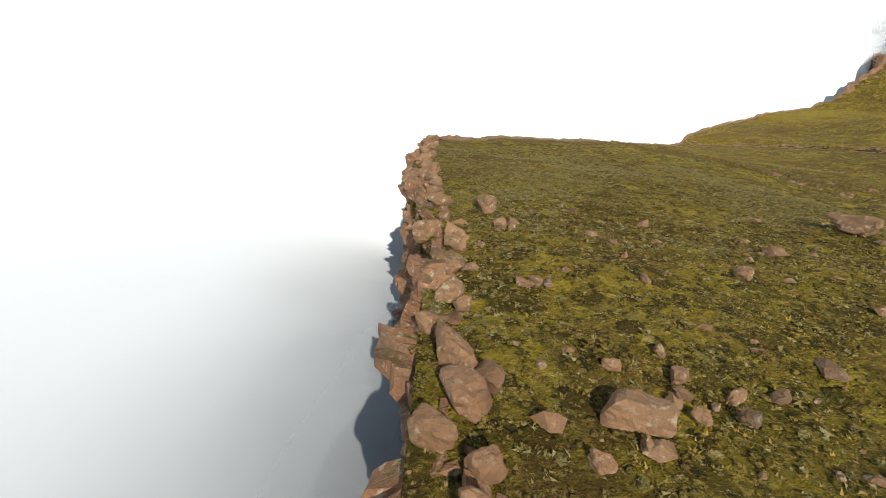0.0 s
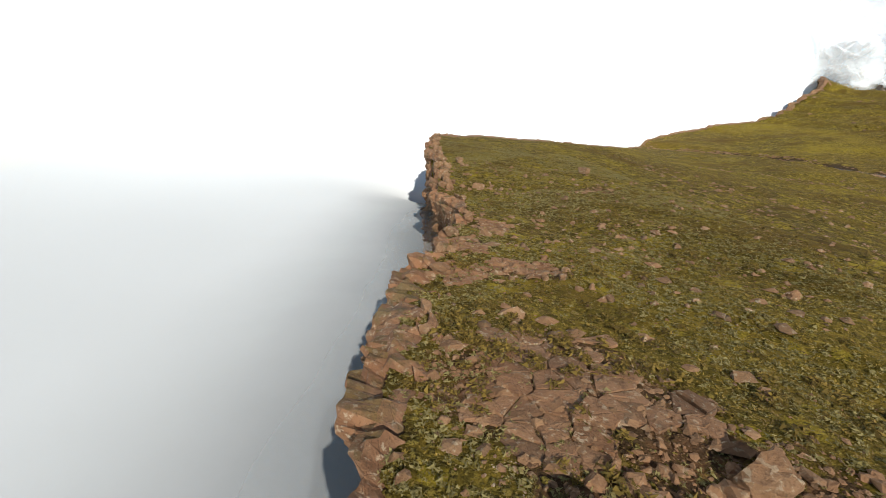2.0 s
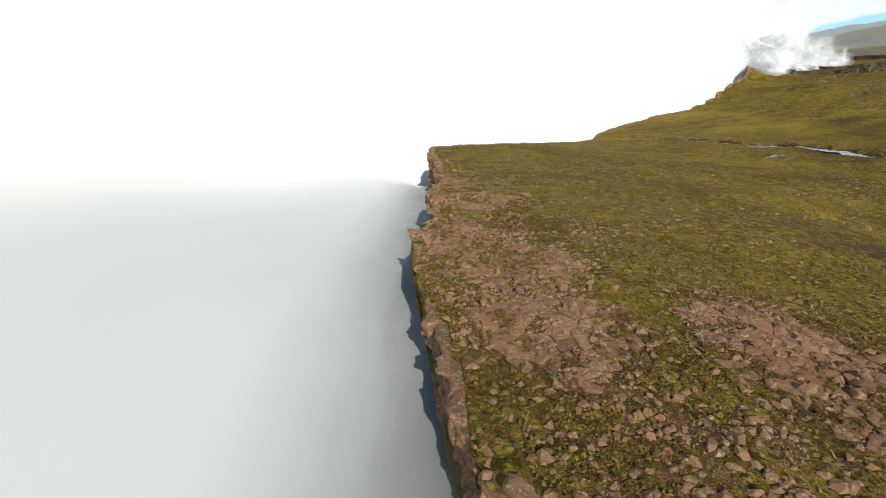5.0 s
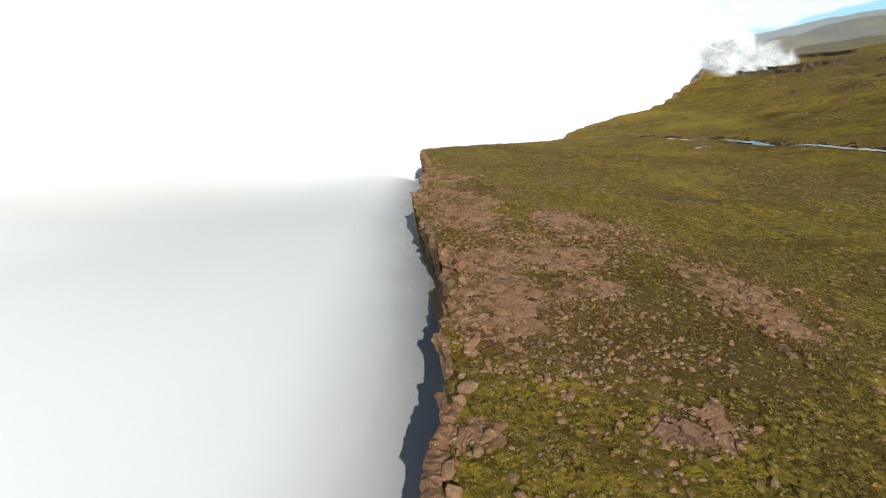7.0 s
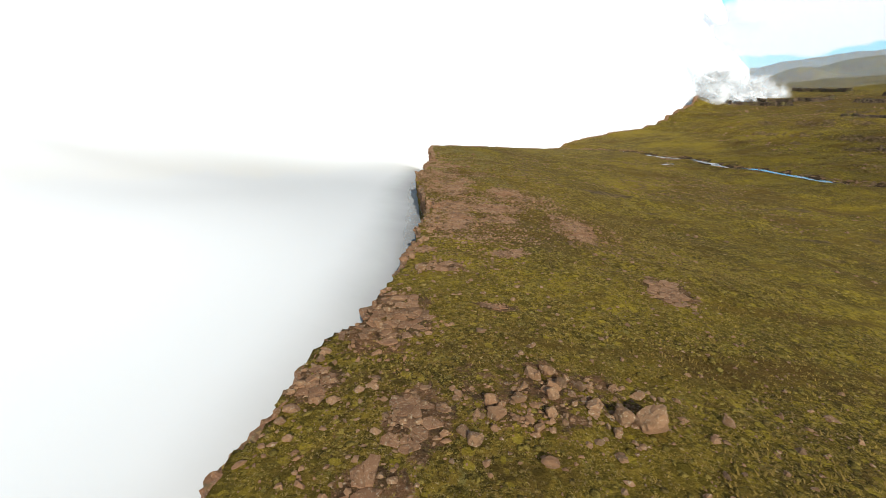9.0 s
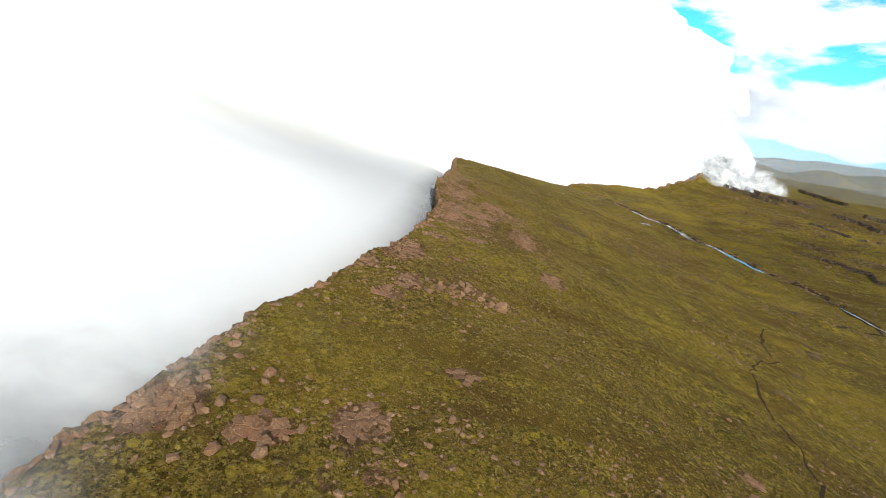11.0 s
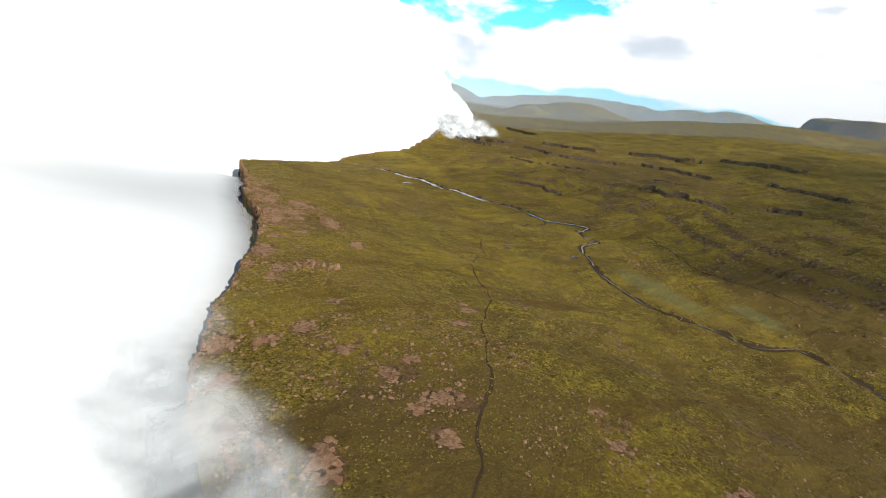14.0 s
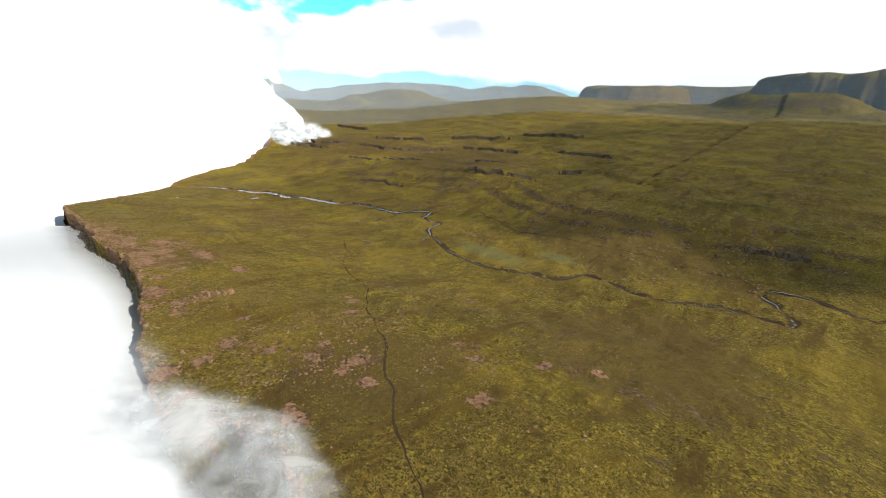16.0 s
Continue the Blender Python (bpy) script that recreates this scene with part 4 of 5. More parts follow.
def cumulus(x, y, z, rx, ry, rz, seed):
    faint = []
    bm = bmesh.new()
    bmesh.ops.create_icosphere(bm, subdivisions=5, radius=1.0)
    for v in bm.verts:
        p = v.co.copy()
        k = 1 + 0.45 * noise.noise(p * 1.6 + Vector((seed, 0, 0))) + 0.28 * noise.noise(p * 3.7) + 0.14 * noise.noise(p * 8.0)
        faint.append(min(1.0, max(0.0, abs(p.z) * 1.5 - 0.12)))
        v.co = Vector((p.x * rx, p.y * ry, p.z * rz * (1.0 if p.z > 0 else 0.35))) * k
    me = bpy.data.meshes.new("cumulus")
    bm.to_mesh(me)
    bm.free()
    me.attributes.new("thin", "FLOAT", "POINT").data.foreach_set("value", np.array(faint, np.float32))
    me.materials.append(FAIR)
    ob = new("cumulus", me)
    ob.location = (x, y, z)
    return tagged(ob, "white fair-weather cloud drifting over the plateau", "cloud", kind="backdrop")


cumulus(350 + 122, -150 - 527, 350, 250, 180, 60, 3)
cumulus(820 + 122, 40 - 527, 350, 190, 130, 60, 9)

# upright see-through sheets, added to imitate the blue haze of distance over the far country
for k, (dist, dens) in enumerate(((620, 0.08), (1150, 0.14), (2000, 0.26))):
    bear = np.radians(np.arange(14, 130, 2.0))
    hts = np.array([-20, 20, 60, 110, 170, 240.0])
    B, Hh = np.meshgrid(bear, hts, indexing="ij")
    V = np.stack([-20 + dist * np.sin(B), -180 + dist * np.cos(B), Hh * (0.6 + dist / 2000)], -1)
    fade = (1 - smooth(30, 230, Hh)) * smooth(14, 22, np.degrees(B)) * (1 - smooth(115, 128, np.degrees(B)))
    tagged(sheet("haze", V.reshape(-1, 3), len(bear), len(hts), haze_material(dens), (("thin", fade),)), "see-through blue sheet standing in for haze before the distant hills", "haze", kind="backdrop")


# ---- rocks ----
def rock_mesh(name, seed, squash=0.7, cuts=13, mat=None):
    """A broken boulder: a ball cut by random planes, its edges worn, with a cracked and pitted skin."""
    rnd = random.Random(seed)
    bm = bmesh.new()
    bmesh.ops.create_icosphere(bm, subdivisions=3, radius=1.0)
    planes = []
    for axis in ((1, 0, 0), (-1, 0, 0), (0, 1, 0), (0, -1, 0), (0, 0, 1), (0, 0, -1)):
        v = (Vector(axis) + 0.4 * Vector((rnd.gauss(0, 1), rnd.gauss(0, 1), rnd.gauss(0, 0.7)))).normalized()
        planes.append((v, rnd.uniform(0.55, 0.8)))
    for _ in range(cuts - 6):
        v = Vector((rnd.gauss(0, 1), rnd.gauss(0, 1), rnd.gauss(0, 0.8))).normalized()
        planes.append((v, rnd.uniform(0.62, 0.86)))
    stretch = Vector((rnd.uniform(0.9, 1.35), rnd.uniform(0.65, 1.0), squash))
    off = Vector((seed * 3.1, seed * 1.7, 0))
    for v in bm.verts:
        p = v.co.normalized()
        r = 1.12
        for q, d in planes:
            c = p.dot(q)
            if c > 0.05:
                r = min(r, d / c)
        r *= 1 + 0.11 * noise.noise(p * 1.9 + off) + 0.08 * noise.noise(p * 4.6 + off) + 0.06 * noise.noise(p * 11.0 + off)
        crack = abs(noise.noise(p * 2.4 - off))
        if crack < 0.05:
            r *= 0.93
        v.co = Vector((p.x * stretch.x, p.y * stretch.y, p.z * stretch.z)) * r
    me = bpy.data.meshes.new(name)
    bm.to_mesh(me)
    bm.free()
    me.materials.append(mat or ROCK)
    return me


ROCKS = [rock_mesh("boulder", 40 + k, 0.6 + 0.07 * (k % 6), 11 + k % 5) for k in range(10)]
SLABBY = [rock_mesh("slab_rock", 60 + k, 0.3 + 0.04 * (k % 4), 12) for k in range(6)]


def boulder(x, y, r, label, group="", flat=False, sink=0.25, seed=0):
    rnd = random.Random(int(x * 131 + y * 977) + seed)
    me = rnd.choice(SLABBY if flat else ROCKS)
    ob = new("boulder", me)
    low = -min(v.co.z for v in me.vertices)
    z = float(at(x, y))
    ob.matrix_world = pose(x, y, z + r * low * (1 - 2 * sink), rnd.uniform(-12, 12), rnd.uniform(-12, 12), rnd.uniform(0, 360)) @ Matrix.Diagonal((r, r, r, 1))
    return tagged(ob, label, "boulder", group)


# boulders that stand out: x, y, radius
for x, y, r in ((0.4, 4.7, 0.34), (0.75, 4.35, 0.26), (2.25, 3.9, 0.38), (2.3, 4.8, 0.13), (3.1, 4.7, 0.2), (1.7, 3.3, 0.15), (3.5, 4.0, 0.15), (5.5, 7.4, 0.2), (1.55, 6.9, 0.16), (1.75, 6.95, 0.2), (1.95, 6.9, 0.13),
                (1.3, 11.7, 0.4), (1.5, 10.1, 0.22), (1.75, 9.9, 0.16), (10.2, 10.6, 0.55), (3.6, 7.0, 0.11), (3.0, 5.1, 0.13), (3.6, 4.4, 0.12), (4.1, 4.4, 0.14), (3.0, 4.4, 0.12), (3.0, 4.0, 0.13), (2.2, 3.5, 0.11)):
    boulder(x, y, r, "weathered brown boulder with lichen lying in turf", "boulders on the turf")
for x, y, r in ((-0.1, -21.7, 0.32), (0.3, -21.4, 0.3), (0.65, -22.0, 0.34), (1.0, -20.6, 0.26), (1.8, -18.3, 0.38), (3.9, -17.5, 0.4), (3.0, -18.6, 0.3), (7.8, -16.1, 0.45), (12.7, -88.1, 0.95), (7.6, -90.8, 0.36),
                (5.6, -81.0, 0.3), (11.5, -87.7, 0.6), (7.9, -84.8, 0.45), (9.2, -85.5, 0.4), (5.8, -88.1, 0.5), (4.7, -89.7, 0.42), (10.3, -87.2, 0.45), (8.6, -86.6, 0.4), (6.9, -87.0, 0.36)):
    boulder(x, y, r, "pale reddish-brown angular boulder on broken bedrock", "boulders on the outcrops")

# rubble: x, y, half width, half length, count, size
for k, (cx, cy, rx, ry, count, size) in enumerate(((8.8, -86.6, 5.5, 3.4, 46, 0.26), (3.4, -34.5, 4.2, 5.0, 34, 0.2), (13.2, -43, 4.0, 6.0, 34, 0.22), (17.8, -57, 3.0, 6.0, 26, 0.22), (2.6, -20.5, 3.6, 3.2, 30, 0.14),
                                                    (2.6, -9.6, 2.6, 2.4, 22, 0.11), (-5.5, -112, 3.5, 7.0, 24, 0.32), (16, -122, 9.0, 12.0, 24, 0.3), (4.5, 2.5, 3.0, 4.0, 16, 0.09))):
    pick = random.Random(900 + k)
    for _ in range(count):
        x, y = cx + pick.gauss(0, 0.5) * rx, cy + pick.gauss(0, 0.5) * ry
        if float(inside(x, y)[0]) > 0.8:
            boulder(x, y, size * pick.uniform(0.5, 1.7), "broken reddish-brown rock lying among rubble", "rubble", flat=pick.random() < 0.45, sink=0.3)

# ledges of dark rock on the far slope: x, y, half length, heading
def ledge(x, y, half, turn, height, seed):
    """A low broken scarp: a face of stepped blocks with a turf-level top."""
    u = np.arange(-half, half + 0.01, 0.35)
    prof = np.array([(1.1, -0.35), (0.7, -0.05), (0.3, 0.08), (0.05, 0.05), (-0.1, -0.35), (-0.25, -0.7), (-0.5, -1.0), (-1.1, -1.25)])
    U, K = np.meshgrid(u, np.arange(len(prof)), indexing="ij")
    h1, j1 = blocks(U, prof[K, 1] * height, 1.4, 0.9, seed)
    h2, j2 = blocks(U, prof[K, 1] * height, 0.6, 0.45, seed + 3)
    face = smooth(0.3, 0.0, prof[K, 0]) * smooth(-1.1, -0.5, prof[K, 0])
    end = 1 - smooth(0.72, 1.0, np.abs(U) / half + 0.5 * fbm(U / 3, U * 0, seed, 3)) * smooth(-0.25, 0.1, fbm(U / 4, U * 0 + 7, seed, 3) + 0.12)
    O = prof[K, 0] - face * (0.9 * h1 * j1 + 0.4 * h2 * j2) + 2.6 * fbm(U / 8, U * 0, seed + 7, 3)
    c, s = math.cos(turn), math.sin(turn)
    X, Y = x + U * c - O * s, y + U * s + O * c
    Z = at(X, Y) + (prof[K, 1] + 0.9) * height * end * smooth(1.1, 0.1, prof[K, 0]) - 0.25
    ob = sheet("rock_ledge", np.stack([X, Y, Z], -1).reshape(-1, 3), len(u), len(prof), CRAG, flat=True)
    return tagged(ob, "dark broken rock ledge across the grassy slope", "rock ledge", "ledges on the far slope")


LEDGES = [(161, 157, 173, 129, 2.2), (190, 201, 185, 165, 2.6), (185, 165, 210, 144, 2.4), (208, 137, 218, 100, 2.4), (220, 96, 245, 72, 2.6), (191, -5, 195, -28, 2.4), (197, -30, 206, -43, 2.2),
          (150, 47, 158, 21, 1.6), (233, -44, 240, -56, 3.0), (174, -158, 176, -177, 2.2), (345, 60, 360, 10, 3.0), (210, 100, 236, 92, 2.2),
          (171, 172, 177, 142, 1.8), (206, 129, 219, 117, 2.0), (300, 300, 308, 250, 3.2), (262, 60, 275, 20, 2.6), (228, 20, 232, -8, 2.0), (290, -10, 300, -50, 2.6), (305, 110, 320, 60, 3.0), (250, 160, 275, 120, 2.8), (190, 75, 205, 52, 1.5), (172, 95, 182, 72, 1.4)]
for k, (x0, y0, x1, y1, h) in enumerate(LEDGES):
    ledge((x0 + x1) / 2, (y0 + y1) / 2, math.hypot(x1 - x0, y1 - y0) * 0.56, math.atan2(y1 - y0, x1 - x0) + math.pi, h, 300 + 11 * k)

# blocks along the rim
rnd = random.Random(5)
a, P, N = along([r for r in RIM if -40 < r[1] < 30], 0.5)
for k in range(len(a)):
    if rnd.random() < (0.95 if P[k, 1] > 3 else 0.45):
        o = rnd.uniform(-1.15, -0.6)
        r = rnd.uniform(0.12, 0.34) * (1.1 if P[k, 1] > 3 else 0.9)
        x, y = P[k, 0] + N[k, 0] * o, P[k, 1] + N[k, 1] * o
        me = rnd.choice(ROCKS)
        ob = new("rim_block", me)
        ob.matrix_world = pose(x, y, P[k, 2] + 0.02 + 0.08 * rnd.random(), rnd.uniform(-15, 15), rnd.uniform(-15, 15), rnd.uniform(0, 360)) @ Matrix.Diagonal((r, r * 0.9, r * 1.1, 1))
        tagged(ob, "lichen-spotted brown rock on the brink of the cliff", "boulder", "rocks on the brink")


a, P, N = along([r for r in RIM if -150 < r[1] < -41], 0.8)
for k in range(len(a)):
    if rnd.random() < 0.75:
        o, r = rnd.uniform(-2.4, -0.7), rnd.uniform(0.16, 0.5)
        x, y = P[k, 0] + N[k, 0] * o, P[k, 1] + N[k, 1] * o
        ob = new("rim_block", rnd.choice(SLABBY if rnd.random() < 0.6 else ROCKS))
        ob.matrix_world = pose(x, y, P[k, 2] + 0.05, rnd.uniform(-12, 12), rnd.uniform(-12, 12), rnd.uniform(0, 360)) @ Matrix.Diagonal((r, r * 0.9, r, 1))
        tagged(ob, "flat reddish-brown rock on the edge of the cliff", "boulder", "rocks on the brink")


# ---- outcrops: plates of bedrock, parted by cracks ----
def clip_cell(poly, mx, my, nx, ny):
    """The part of a polygon on the near side of a line through (mx, my) with normal (nx, ny)."""
    out = []
    for (x0, y0), (x1, y1) in zip(poly, poly[1:] + poly[:1]):
        d0, d1 = (x0 - mx) * nx + (y0 - my) * ny, (x1 - mx) * nx + (y1 - my) * ny
        if d0 <= 0:
            out.append((x0, y0))
        if d0 * d1 < 0:
            t = d0 / (d0 - d1)
            out.append((x0 + t * (x1 - x0), y0 + t * (y1 - y0)))
    return out


def plate(cell, cx, cy, depth, rnd, lift):
    """A prism with a worn upper edge and an uneven top; the origin is at the cell's middle, on the ground."""
    gap = rnd.uniform(0.95, 0.995)
    ring = []
    for (x0, y0), (x1, y1) in zip(cell, cell[1:] + cell[:1]):
        ring += [(x0, y0), ((x0 + x1) / 2 + rnd.gauss(0, 0.02), (y0 + y1) / 2 + rnd.gauss(0, 0.02))]
    ring = [(cx + (x - cx) * gap, cy + (y - cy) * gap) for x, y in ring]
    z0 = float(at(cx, cy))
    gxs, gys = float(at(cx + 0.6, cy) - at(cx - 0.6, cy)) / 1.2, float(at(cx, cy + 0.6) - at(cx, cy - 0.6)) / 1.2
    tx, ty = max(-0.2, min(0.2, gxs)) + rnd.gauss(0, 0.022), max(-0.2, min(0.2, gys)) + rnd.gauss(0, 0.022)
    m = len(ring)
    V = []
    for k, (f, h) in enumerate(((1.03, -depth), (1.0, lift - 0.035), (0.955, lift), (0.5, lift + 0.012))):
        for x, y in ring:
            dx, dy = (x - cx) * f, (y - cy) * f
            V.append((dx, dy, dx * tx + dy * ty + h + (rnd.gauss(0, 0.006) if k > 0 else 0)))
    V.append((0, 0, lift + 0.02))
    bm = bmesh.new()
    vs = [bm.verts.new(v) for v in V]
    for k in range(3):
        for i in range(m):
            j = (i + 1) % m
            bm.faces.new((vs[k * m + i], vs[k * m + j], vs[(k + 1) * m + j], vs[(k + 1) * m + i]))
    for i in range(m):
        bm.faces.new((vs[3 * m + i], vs[3 * m + (i + 1) % m], vs[4 * m]))
    me = bpy.data.meshes.new("slab")
    bm.to_mesh(me)
    bm.free()
    me.materials.append(BEDROCK)
    ob = new("slab", me)
    ob.location = (cx, cy, z0)
    return ob


def outcrop(cx, cy, rx, ry, size, seed):
    rnd = random.Random(seed)
    root = new("rock_outcrop")
    root.location = (cx, cy, float(at(cx, cy)))
    tagged(root, "cracked reddish-brown bedrock outcrop flush with the turf", "rock outcrop", "bedrock outcrops")
    seeds = []
    turn = rnd.uniform(0, 1.5)
    for i in range(-14, 15):
        for j in range(-20, 21):
            p, q = (i + rnd.uniform(-0.5, 0.5)) * size * 1.15, (j + rnd.uniform(-0.5, 0.5)) * size * 0.7
            x, y = p * math.cos(turn) - q * math.sin(turn), p * math.sin(turn) + q * math.cos(turn)
            if rnd.random() < 0.3:
                continue
            if abs(x) < rx + 2 * size and abs(y) < ry + 2 * size:
                seeds.append((x, y))
    for x, y in seeds:
        r = math.hypot(x / rx, y / ry) + 0.35 * noise.noise(Vector((cx + x, cy + y, seed)) * 0.9)
        if r > 1 or rnd.random() < 0.08 + 0.5 * max(0.0, r - 0.5):
            continue
        if float(inside(cx + x, cy + y)[0]) < 0.8:
            continue
        cell = [(x + 1.0 * size * math.cos(k * 0.785 + 0.3), y + 1.0 * size * math.sin(k * 0.785 + 0.3)) for k in range(8)]
        for u, v in seeds:
            if (u, v) != (x, y) and math.hypot(u - x, v - y) < 2.4 * size:
                cell = clip_cell(cell, (x + u) / 2, (y + v) / 2, u - x, v - y)
                if len(cell) < 3:
                    break
        if len(cell) < 3:
            continue
        ob = plate([(cx + p, cy + q) for p, q in cell], cx + x, cy + y, 0.35, rnd, rnd.choice((0.02, 0.03, 0.03, 0.04, 0.05, 0.08)) * (0.7 + 0.5 * size))
        ob.parent = root
        ob.matrix_parent_inverse = Matrix.Translation(-root.location)


for k, (cx, cy, rx, ry, size) in enumerate(OUTCROPS):
    outcrop(cx, cy, rx, ry, size * (0.75 if -62 < cy < -24 else 0.7), 200 + k)


# ---- loose stones and plants, too many to count ----
def scatter(count, x0, x1, y0, y1, seed, keep):
    """Random places in a box, kept by chance keep(x, y)."""
    r = np.random.RandomState(seed)
    x, y = r.uniform(x0, x1, count), r.uniform(y0, y1, count)
    ok = (r.uniform(0, 1, count) < keep(x, y)) & (inside(x, y) > 0.35)
    return x[ok], y[ok], r


def stones(name, x, y, r, low, high, label, mat=STONES, category="stones", flat_by=1.0):
    """Loose stones in one mesh: jittered, squashed eight-sided lumps."""
    base = np.array([(1, 0, 0), (0.5, 0.8, 0.1), (-0.5, 0.8, 0), (-1, 0, 0.1), (-0.5, -0.8, 0), (0.5, -0.8, 0.1), (0.35, 0.3, 0.8), (-0.4, 0.25, 0.75), (0.0, -0.4, 0.8), (0, 0, -0.6)])
    tri = np.array([(0, 1, 6), (1, 7, 6), (1, 2, 7), (2, 3, 7), (3, 8, 7), (3, 4, 8), (4, 5, 8), (5, 0, 8), (0, 6, 8), (6, 7, 8), (1, 0, 9), (2, 1, 9), (3, 2, 9), (4, 3, 9), (5, 4, 9), (0, 5, 9)])
    m = len(x)
    size = low * (high / low) ** (r.uniform(0, 1, m) ** 2.6)
    V = base[None] + r.normal(0, 0.17, (m, len(base), 3))
    V = V * np.stack([size * r.uniform(0.8, 1.2, m), size * r.uniform(0.6, 1.0, m), size * r.uniform(0.35, 0.8, m) * flat_by], 1)[:, None]
    t = r.uniform(0, 6.283, m)
    c, s = np.cos(t)[:, None], np.sin(t)[:, None]
    X, Y = V[..., 0] * c - V[..., 1] * s + x[:, None], V[..., 0] * s + V[..., 1] * c + y[:, None]
    Z = V[..., 2] + (at(x, y) + 0.12 * size)[:, None]
    F = tri[None] + (np.arange(m) * len(base))[:, None, None]
    ob = solid(name, np.stack([X, Y, Z], -1).reshape(-1, 3), F.reshape(-1, 3), mat, (), mat is STONES)
    return tagged(ob, label, category, kind="stuff")


def stony(x, y):
    return np.clip(0.14 + 1.1 * stoniness(x, y), 0, 1) * (0.35 + 0.9 * vnoise(x / 1.7, y / 1.7, 44))


x, y, r = scatter(54000, -4, 24, -98, 12, 11, stony)
stones("loose_stones", x, y, r, 0.03, 0.24, "loose angular brown stones strewn over the turf")
x, y, r = scatter(34000, -12, 48, -165, -85, 12, lambda x, y: 1.1 * np.maximum(stony(x, y) - 0.05, 0) * (0.04 + 1.2 * smooth(0.5, 0.75, vnoise(x / 5, y / 4, 58))))
stones("scattered_stones", x, y, r, 0.05, 0.32, "scattered reddish stones on the slope above the stream")


x, y, r = scatter(52000, -1, 13, -40, -14, 13, lambda x, y: smooth(0.25, 0.7, stoniness(x, y)) * (0.3 + 0.9 * vnoise(x / 0.8, y / 0.8, 48)))
stones("gravel", x, y, r, 0.015, 0.10, "reddish gravel and rubble between slabs of bedrock")


x, y, r = scatter(60000, -2, 20, -70, -28, 14, lambda x, y: smooth(0.15, 0.75, stoniness(x, y)) * (0.2 + 0.7 * vnoise(x / 1.1, y / 1.1, 52)))
stones("bedrock_rubble", x, y, r, 0.025, 0.2, "reddish-brown rubble strewn over cracked bedrock")


def tufts(name, x, y, r, blades, height, mat, label, spread_by=0.35):
    """Tufts of grass: leaning blades, each a narrow triangle pair."""
    m = len(x)
    z = at(x, y) - 0.01
    hs = height * r.uniform(0.45, 1.25, m)
    t = r.uniform(0, 6.283, (m, blades))
    lean = r.uniform(0.75, 1.5, (m, blades))
    h = hs[:, None] * r.uniform(0.6, 1.1, (m, blades))
    bx, by = x[:, None] + np.cos(t) * hs[:, None] * spread_by * r.uniform(0, 1, (m, blades)), y[:, None] + np.sin(t) * hs[:, None] * spread_by * r.uniform(0, 1, (m, blades))
    dx, dy = np.cos(t), np.sin(t)
    w = 0.13 * hs[:, None] + 0.006
    tipx, tipy = bx + dx * h * np.sin(lean), by + dy * h * np.sin(lean)
    z = z[:, None] + 0 * t
    V = np.stack([np.stack([bx - dy * w, by + dx * w, z], -1), np.stack([bx + dy * w, by - dx * w, z], -1), np.stack([tipx, tipy, z + h * np.cos(lean)], -1)], 2)
    F = np.arange(m * blades * 3).reshape(-1, 3)
    return tagged(solid(name, V.reshape(-1, 3), F, mat), label, "grass", kind="stuff")


def grassy(x, y):
    return np.clip(1.15 - 0.9 * stoniness(x, y), 0.15, 1) * (0.25 + 1.0 * vnoise(x / 0.9, y / 0.9, 45))


x, y, r = scatter(70000, -2, 15, -32, 26, 21, grassy)
tufts("grass_tufts", x, y, r, 7, 0.06, GRASS, "short olive grass tufts covering the plateau")
x, y, r = scatter(30000, -9, 34, -125, -28, 22, grassy)
tufts("grass_clumps", x, y, r, 8, 0.15, GRASS, "olive and straw-coloured grass clumps on the slope", 0.6)


x, y, r = scatter(42000, -1.5, 13, -26, 16, 23, lambda x, y: grassy(x, y) * (1 - 0.75 * smooth(0.3, 0.7, stoniness(x, y))))
stones("grass_cushions", x, y, r, 0.025, 0.075, "low yellow-green cushions of grass and moss", LUMP, "grass", 0.6)
x, y, r = scatter(34000, -8, 34, -140, -30, 24, lambda x, y: grassy(x, y) * (1 - 0.75 * smooth(0.3, 0.7, stoniness(x, y))))
stones("turf_lumps", x, y, r, 0.06, 0.22, "lumpy olive turf on the slope", LUMP, "grass", 0.6)


def cushions(name, x, y, r, low, high, label, leaves=12, leaf=0.42, mat=CUSHION):
    """Low cushion plants: small domes of jittered leaves."""
    m = len(x)
    size = r.uniform(low, high, m)
    t, p = r.uniform(0, 6.283, (m, leaves)), r.uniform(0.1, 1.25, (m, leaves))
    c = np.stack([np.cos(t) * np.sin(p), np.sin(t) * np.sin(p), 0.55 * np.cos(p)], -1) * size[:, None, None]
    c = c + np.stack([x, y, at(x, y)], -1)[:, None]
    V = c[:, :, None, :] + r.normal(0, leaf, (m, leaves, 3, 3)) * size[:, None, None, None] * np.array((1, 1, 0.6))
    return tagged(solid(name, V.reshape(-1, 3), np.arange(m * leaves * 3).reshape(-1, 3), mat), label, "shrub", kind="stuff")


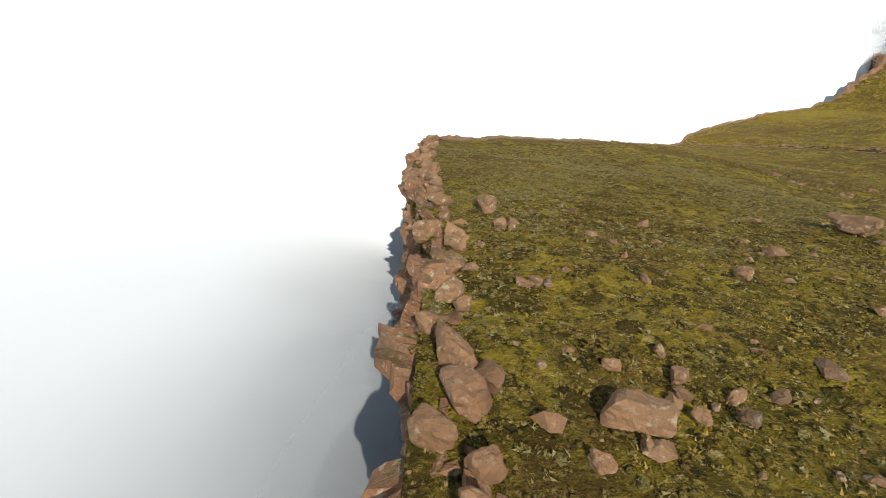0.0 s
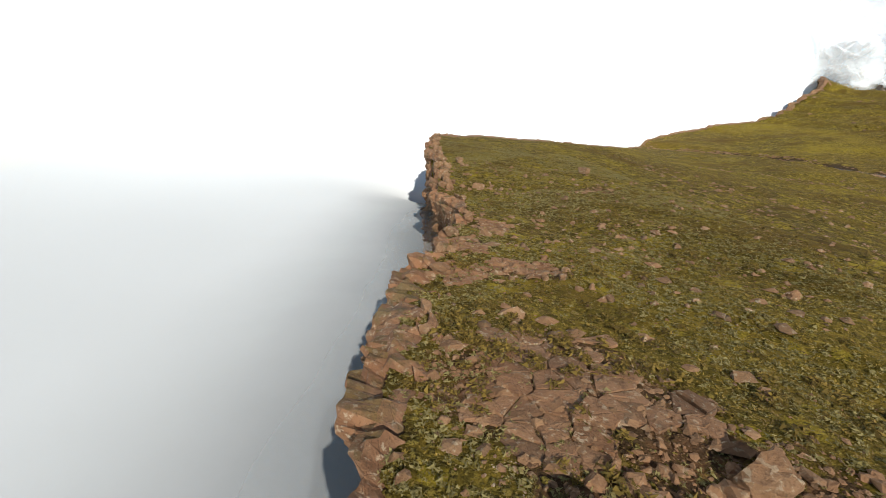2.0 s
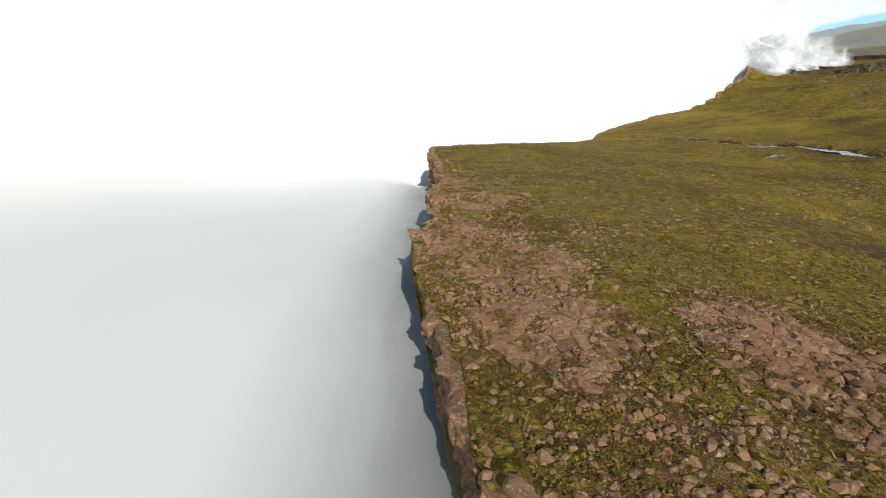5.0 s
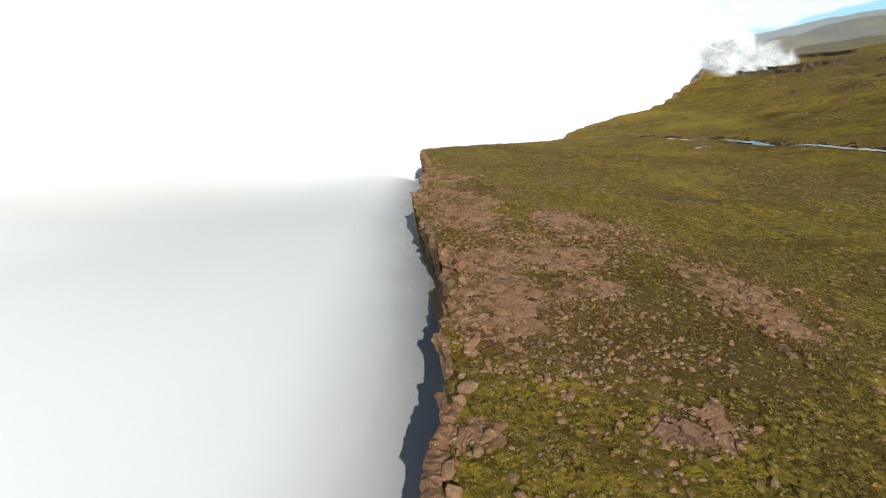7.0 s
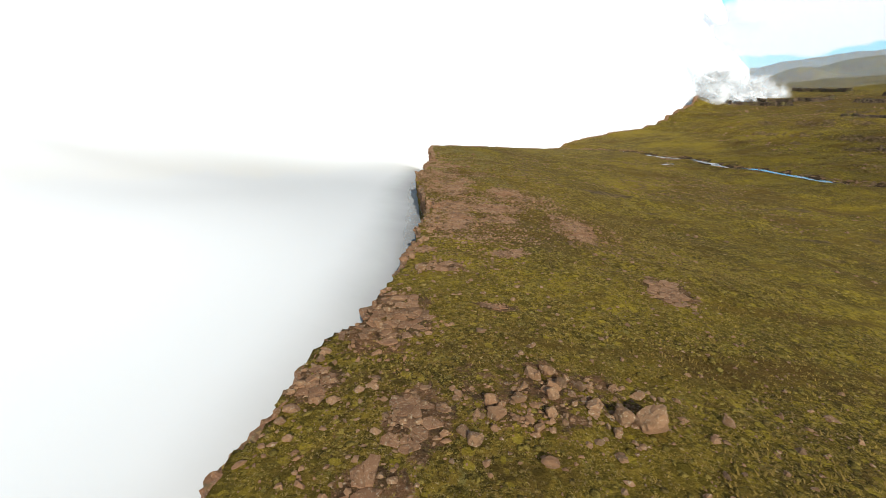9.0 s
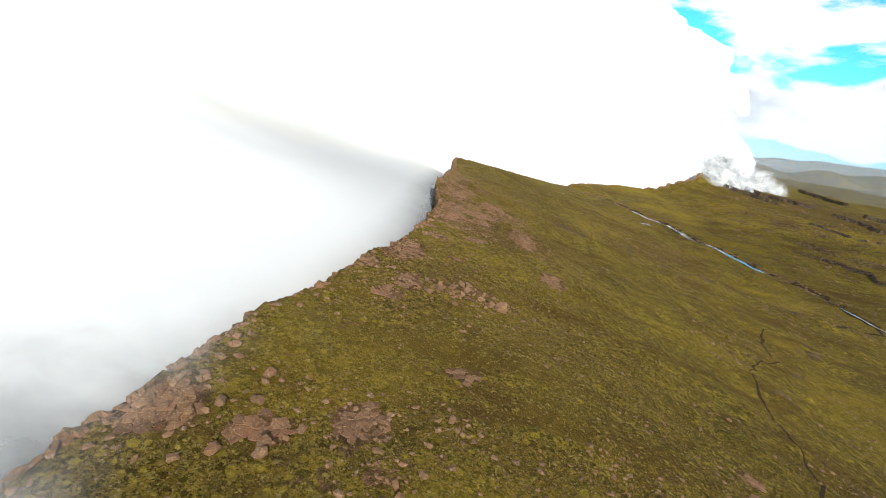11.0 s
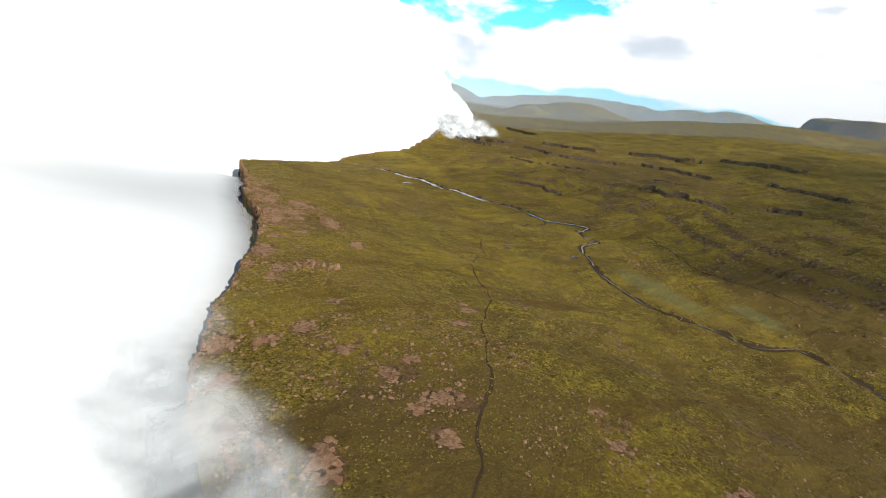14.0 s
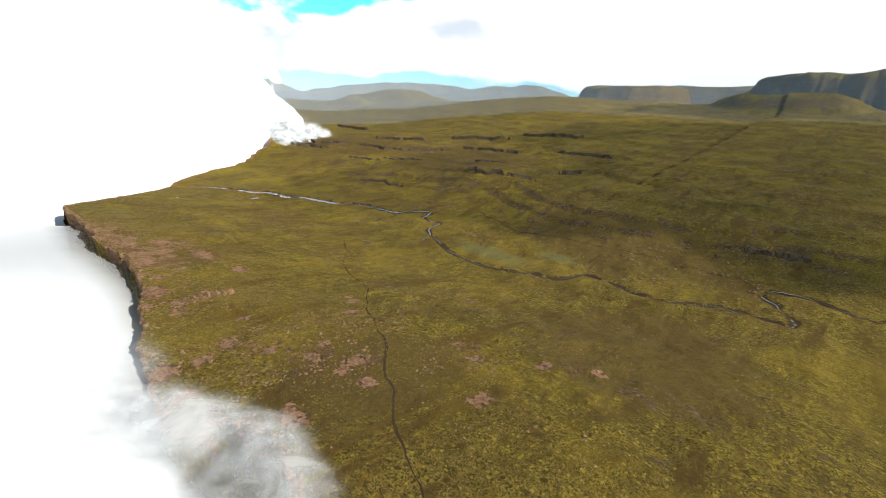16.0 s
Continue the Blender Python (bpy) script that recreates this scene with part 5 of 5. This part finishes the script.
x, y, r = scatter(46000, -1, 15, -36, 24, 31, lambda x, y: np.clip(smooth(0.35, 0.7, vnoise(x / 3.1, y / 3.1, 46)) + 0.15, 0, 1))
cushions("cushion_plants", x, y, r, 0.025, 0.075, "small grey-green cushion plants among the grass")
x, y, r = scatter(14000, -1.5, 17, -62, 12, 38, lambda x, y: smooth(0.4, 0.7, vnoise(x / 2.3, y / 2.3, 59)) * (0.2 + 0.8 * smooth(0.1, 0.45, stoniness(x, y))))
cushions("low_bushes", x, y, r, 0.07, 0.22, "dark olive heath bushes between the stones", 46, 0.2, TUSSOCK)

x, y, r = scatter(120000, 14, 130, -185, 60, 33, lambda x, y: np.clip(smooth(0.4, 0.7, vnoise(x / 9, y / 9, 47)) * smooth(0.3, 0.7, vnoise(x / 1.5, y / 1.5, 49)) + 0.1, 0, 1) * (nearest(x, y, STREAM)[0] > 2.5))
tufts("dark_tussocks", x, y, r, 7, 0.30, TUSSOCK, "dark brown-green tussocks dotted over the valley slopes", 0.7)
x, y, r = scatter(30000, 22, 150, -185, 60, 34, lambda x, y: smooth(0.5, 0.75, vnoise(x / 12, y / 12, 50)) * (nearest(x, y, STREAM)[0] > 2.5))
stones("valley_stones", x, y, r, 0.06, 0.34, "scattered pale stones on the valley slopes")

x, y, r = scatter(60000, 55, 125, 0, 116, 35, lambda x, y: (nearest(x, y, STREAM)[0] < 2.6) * smooth(0.35, 0.6, vnoise(x / 4, y / 4, 51)))
stones("stream_stones", x, y, r, 0.10, 0.5, "pale wet stones in the shallow bed of the stream")

x, y, r = scatter(46000, 118, 330, -170, 190, 36, lambda x, y: smooth(0.45, 0.75, vnoise(x / 16, y / 9, 53)) * smooth(0.3, 0.7, vnoise(x / 4, y / 2.5, 54)) + 0.03)
stones("slope_stones", x, y, r, 0.14, 0.75, "reddish stones and broken ledges on the far slope")
x, y, r = scatter(90000, 118, 330, -185, 190, 37, lambda x, y: smooth(0.4, 0.7, vnoise(x / 14, y / 8, 55)) * smooth(0.3, 0.7, vnoise(x / 3, y / 2, 56)) + 0.05)
tufts("slope_tussocks", x, y, r, 6, 0.6, TUSSOCK, "dark tussock grass in bands on the far slope", 0.9)
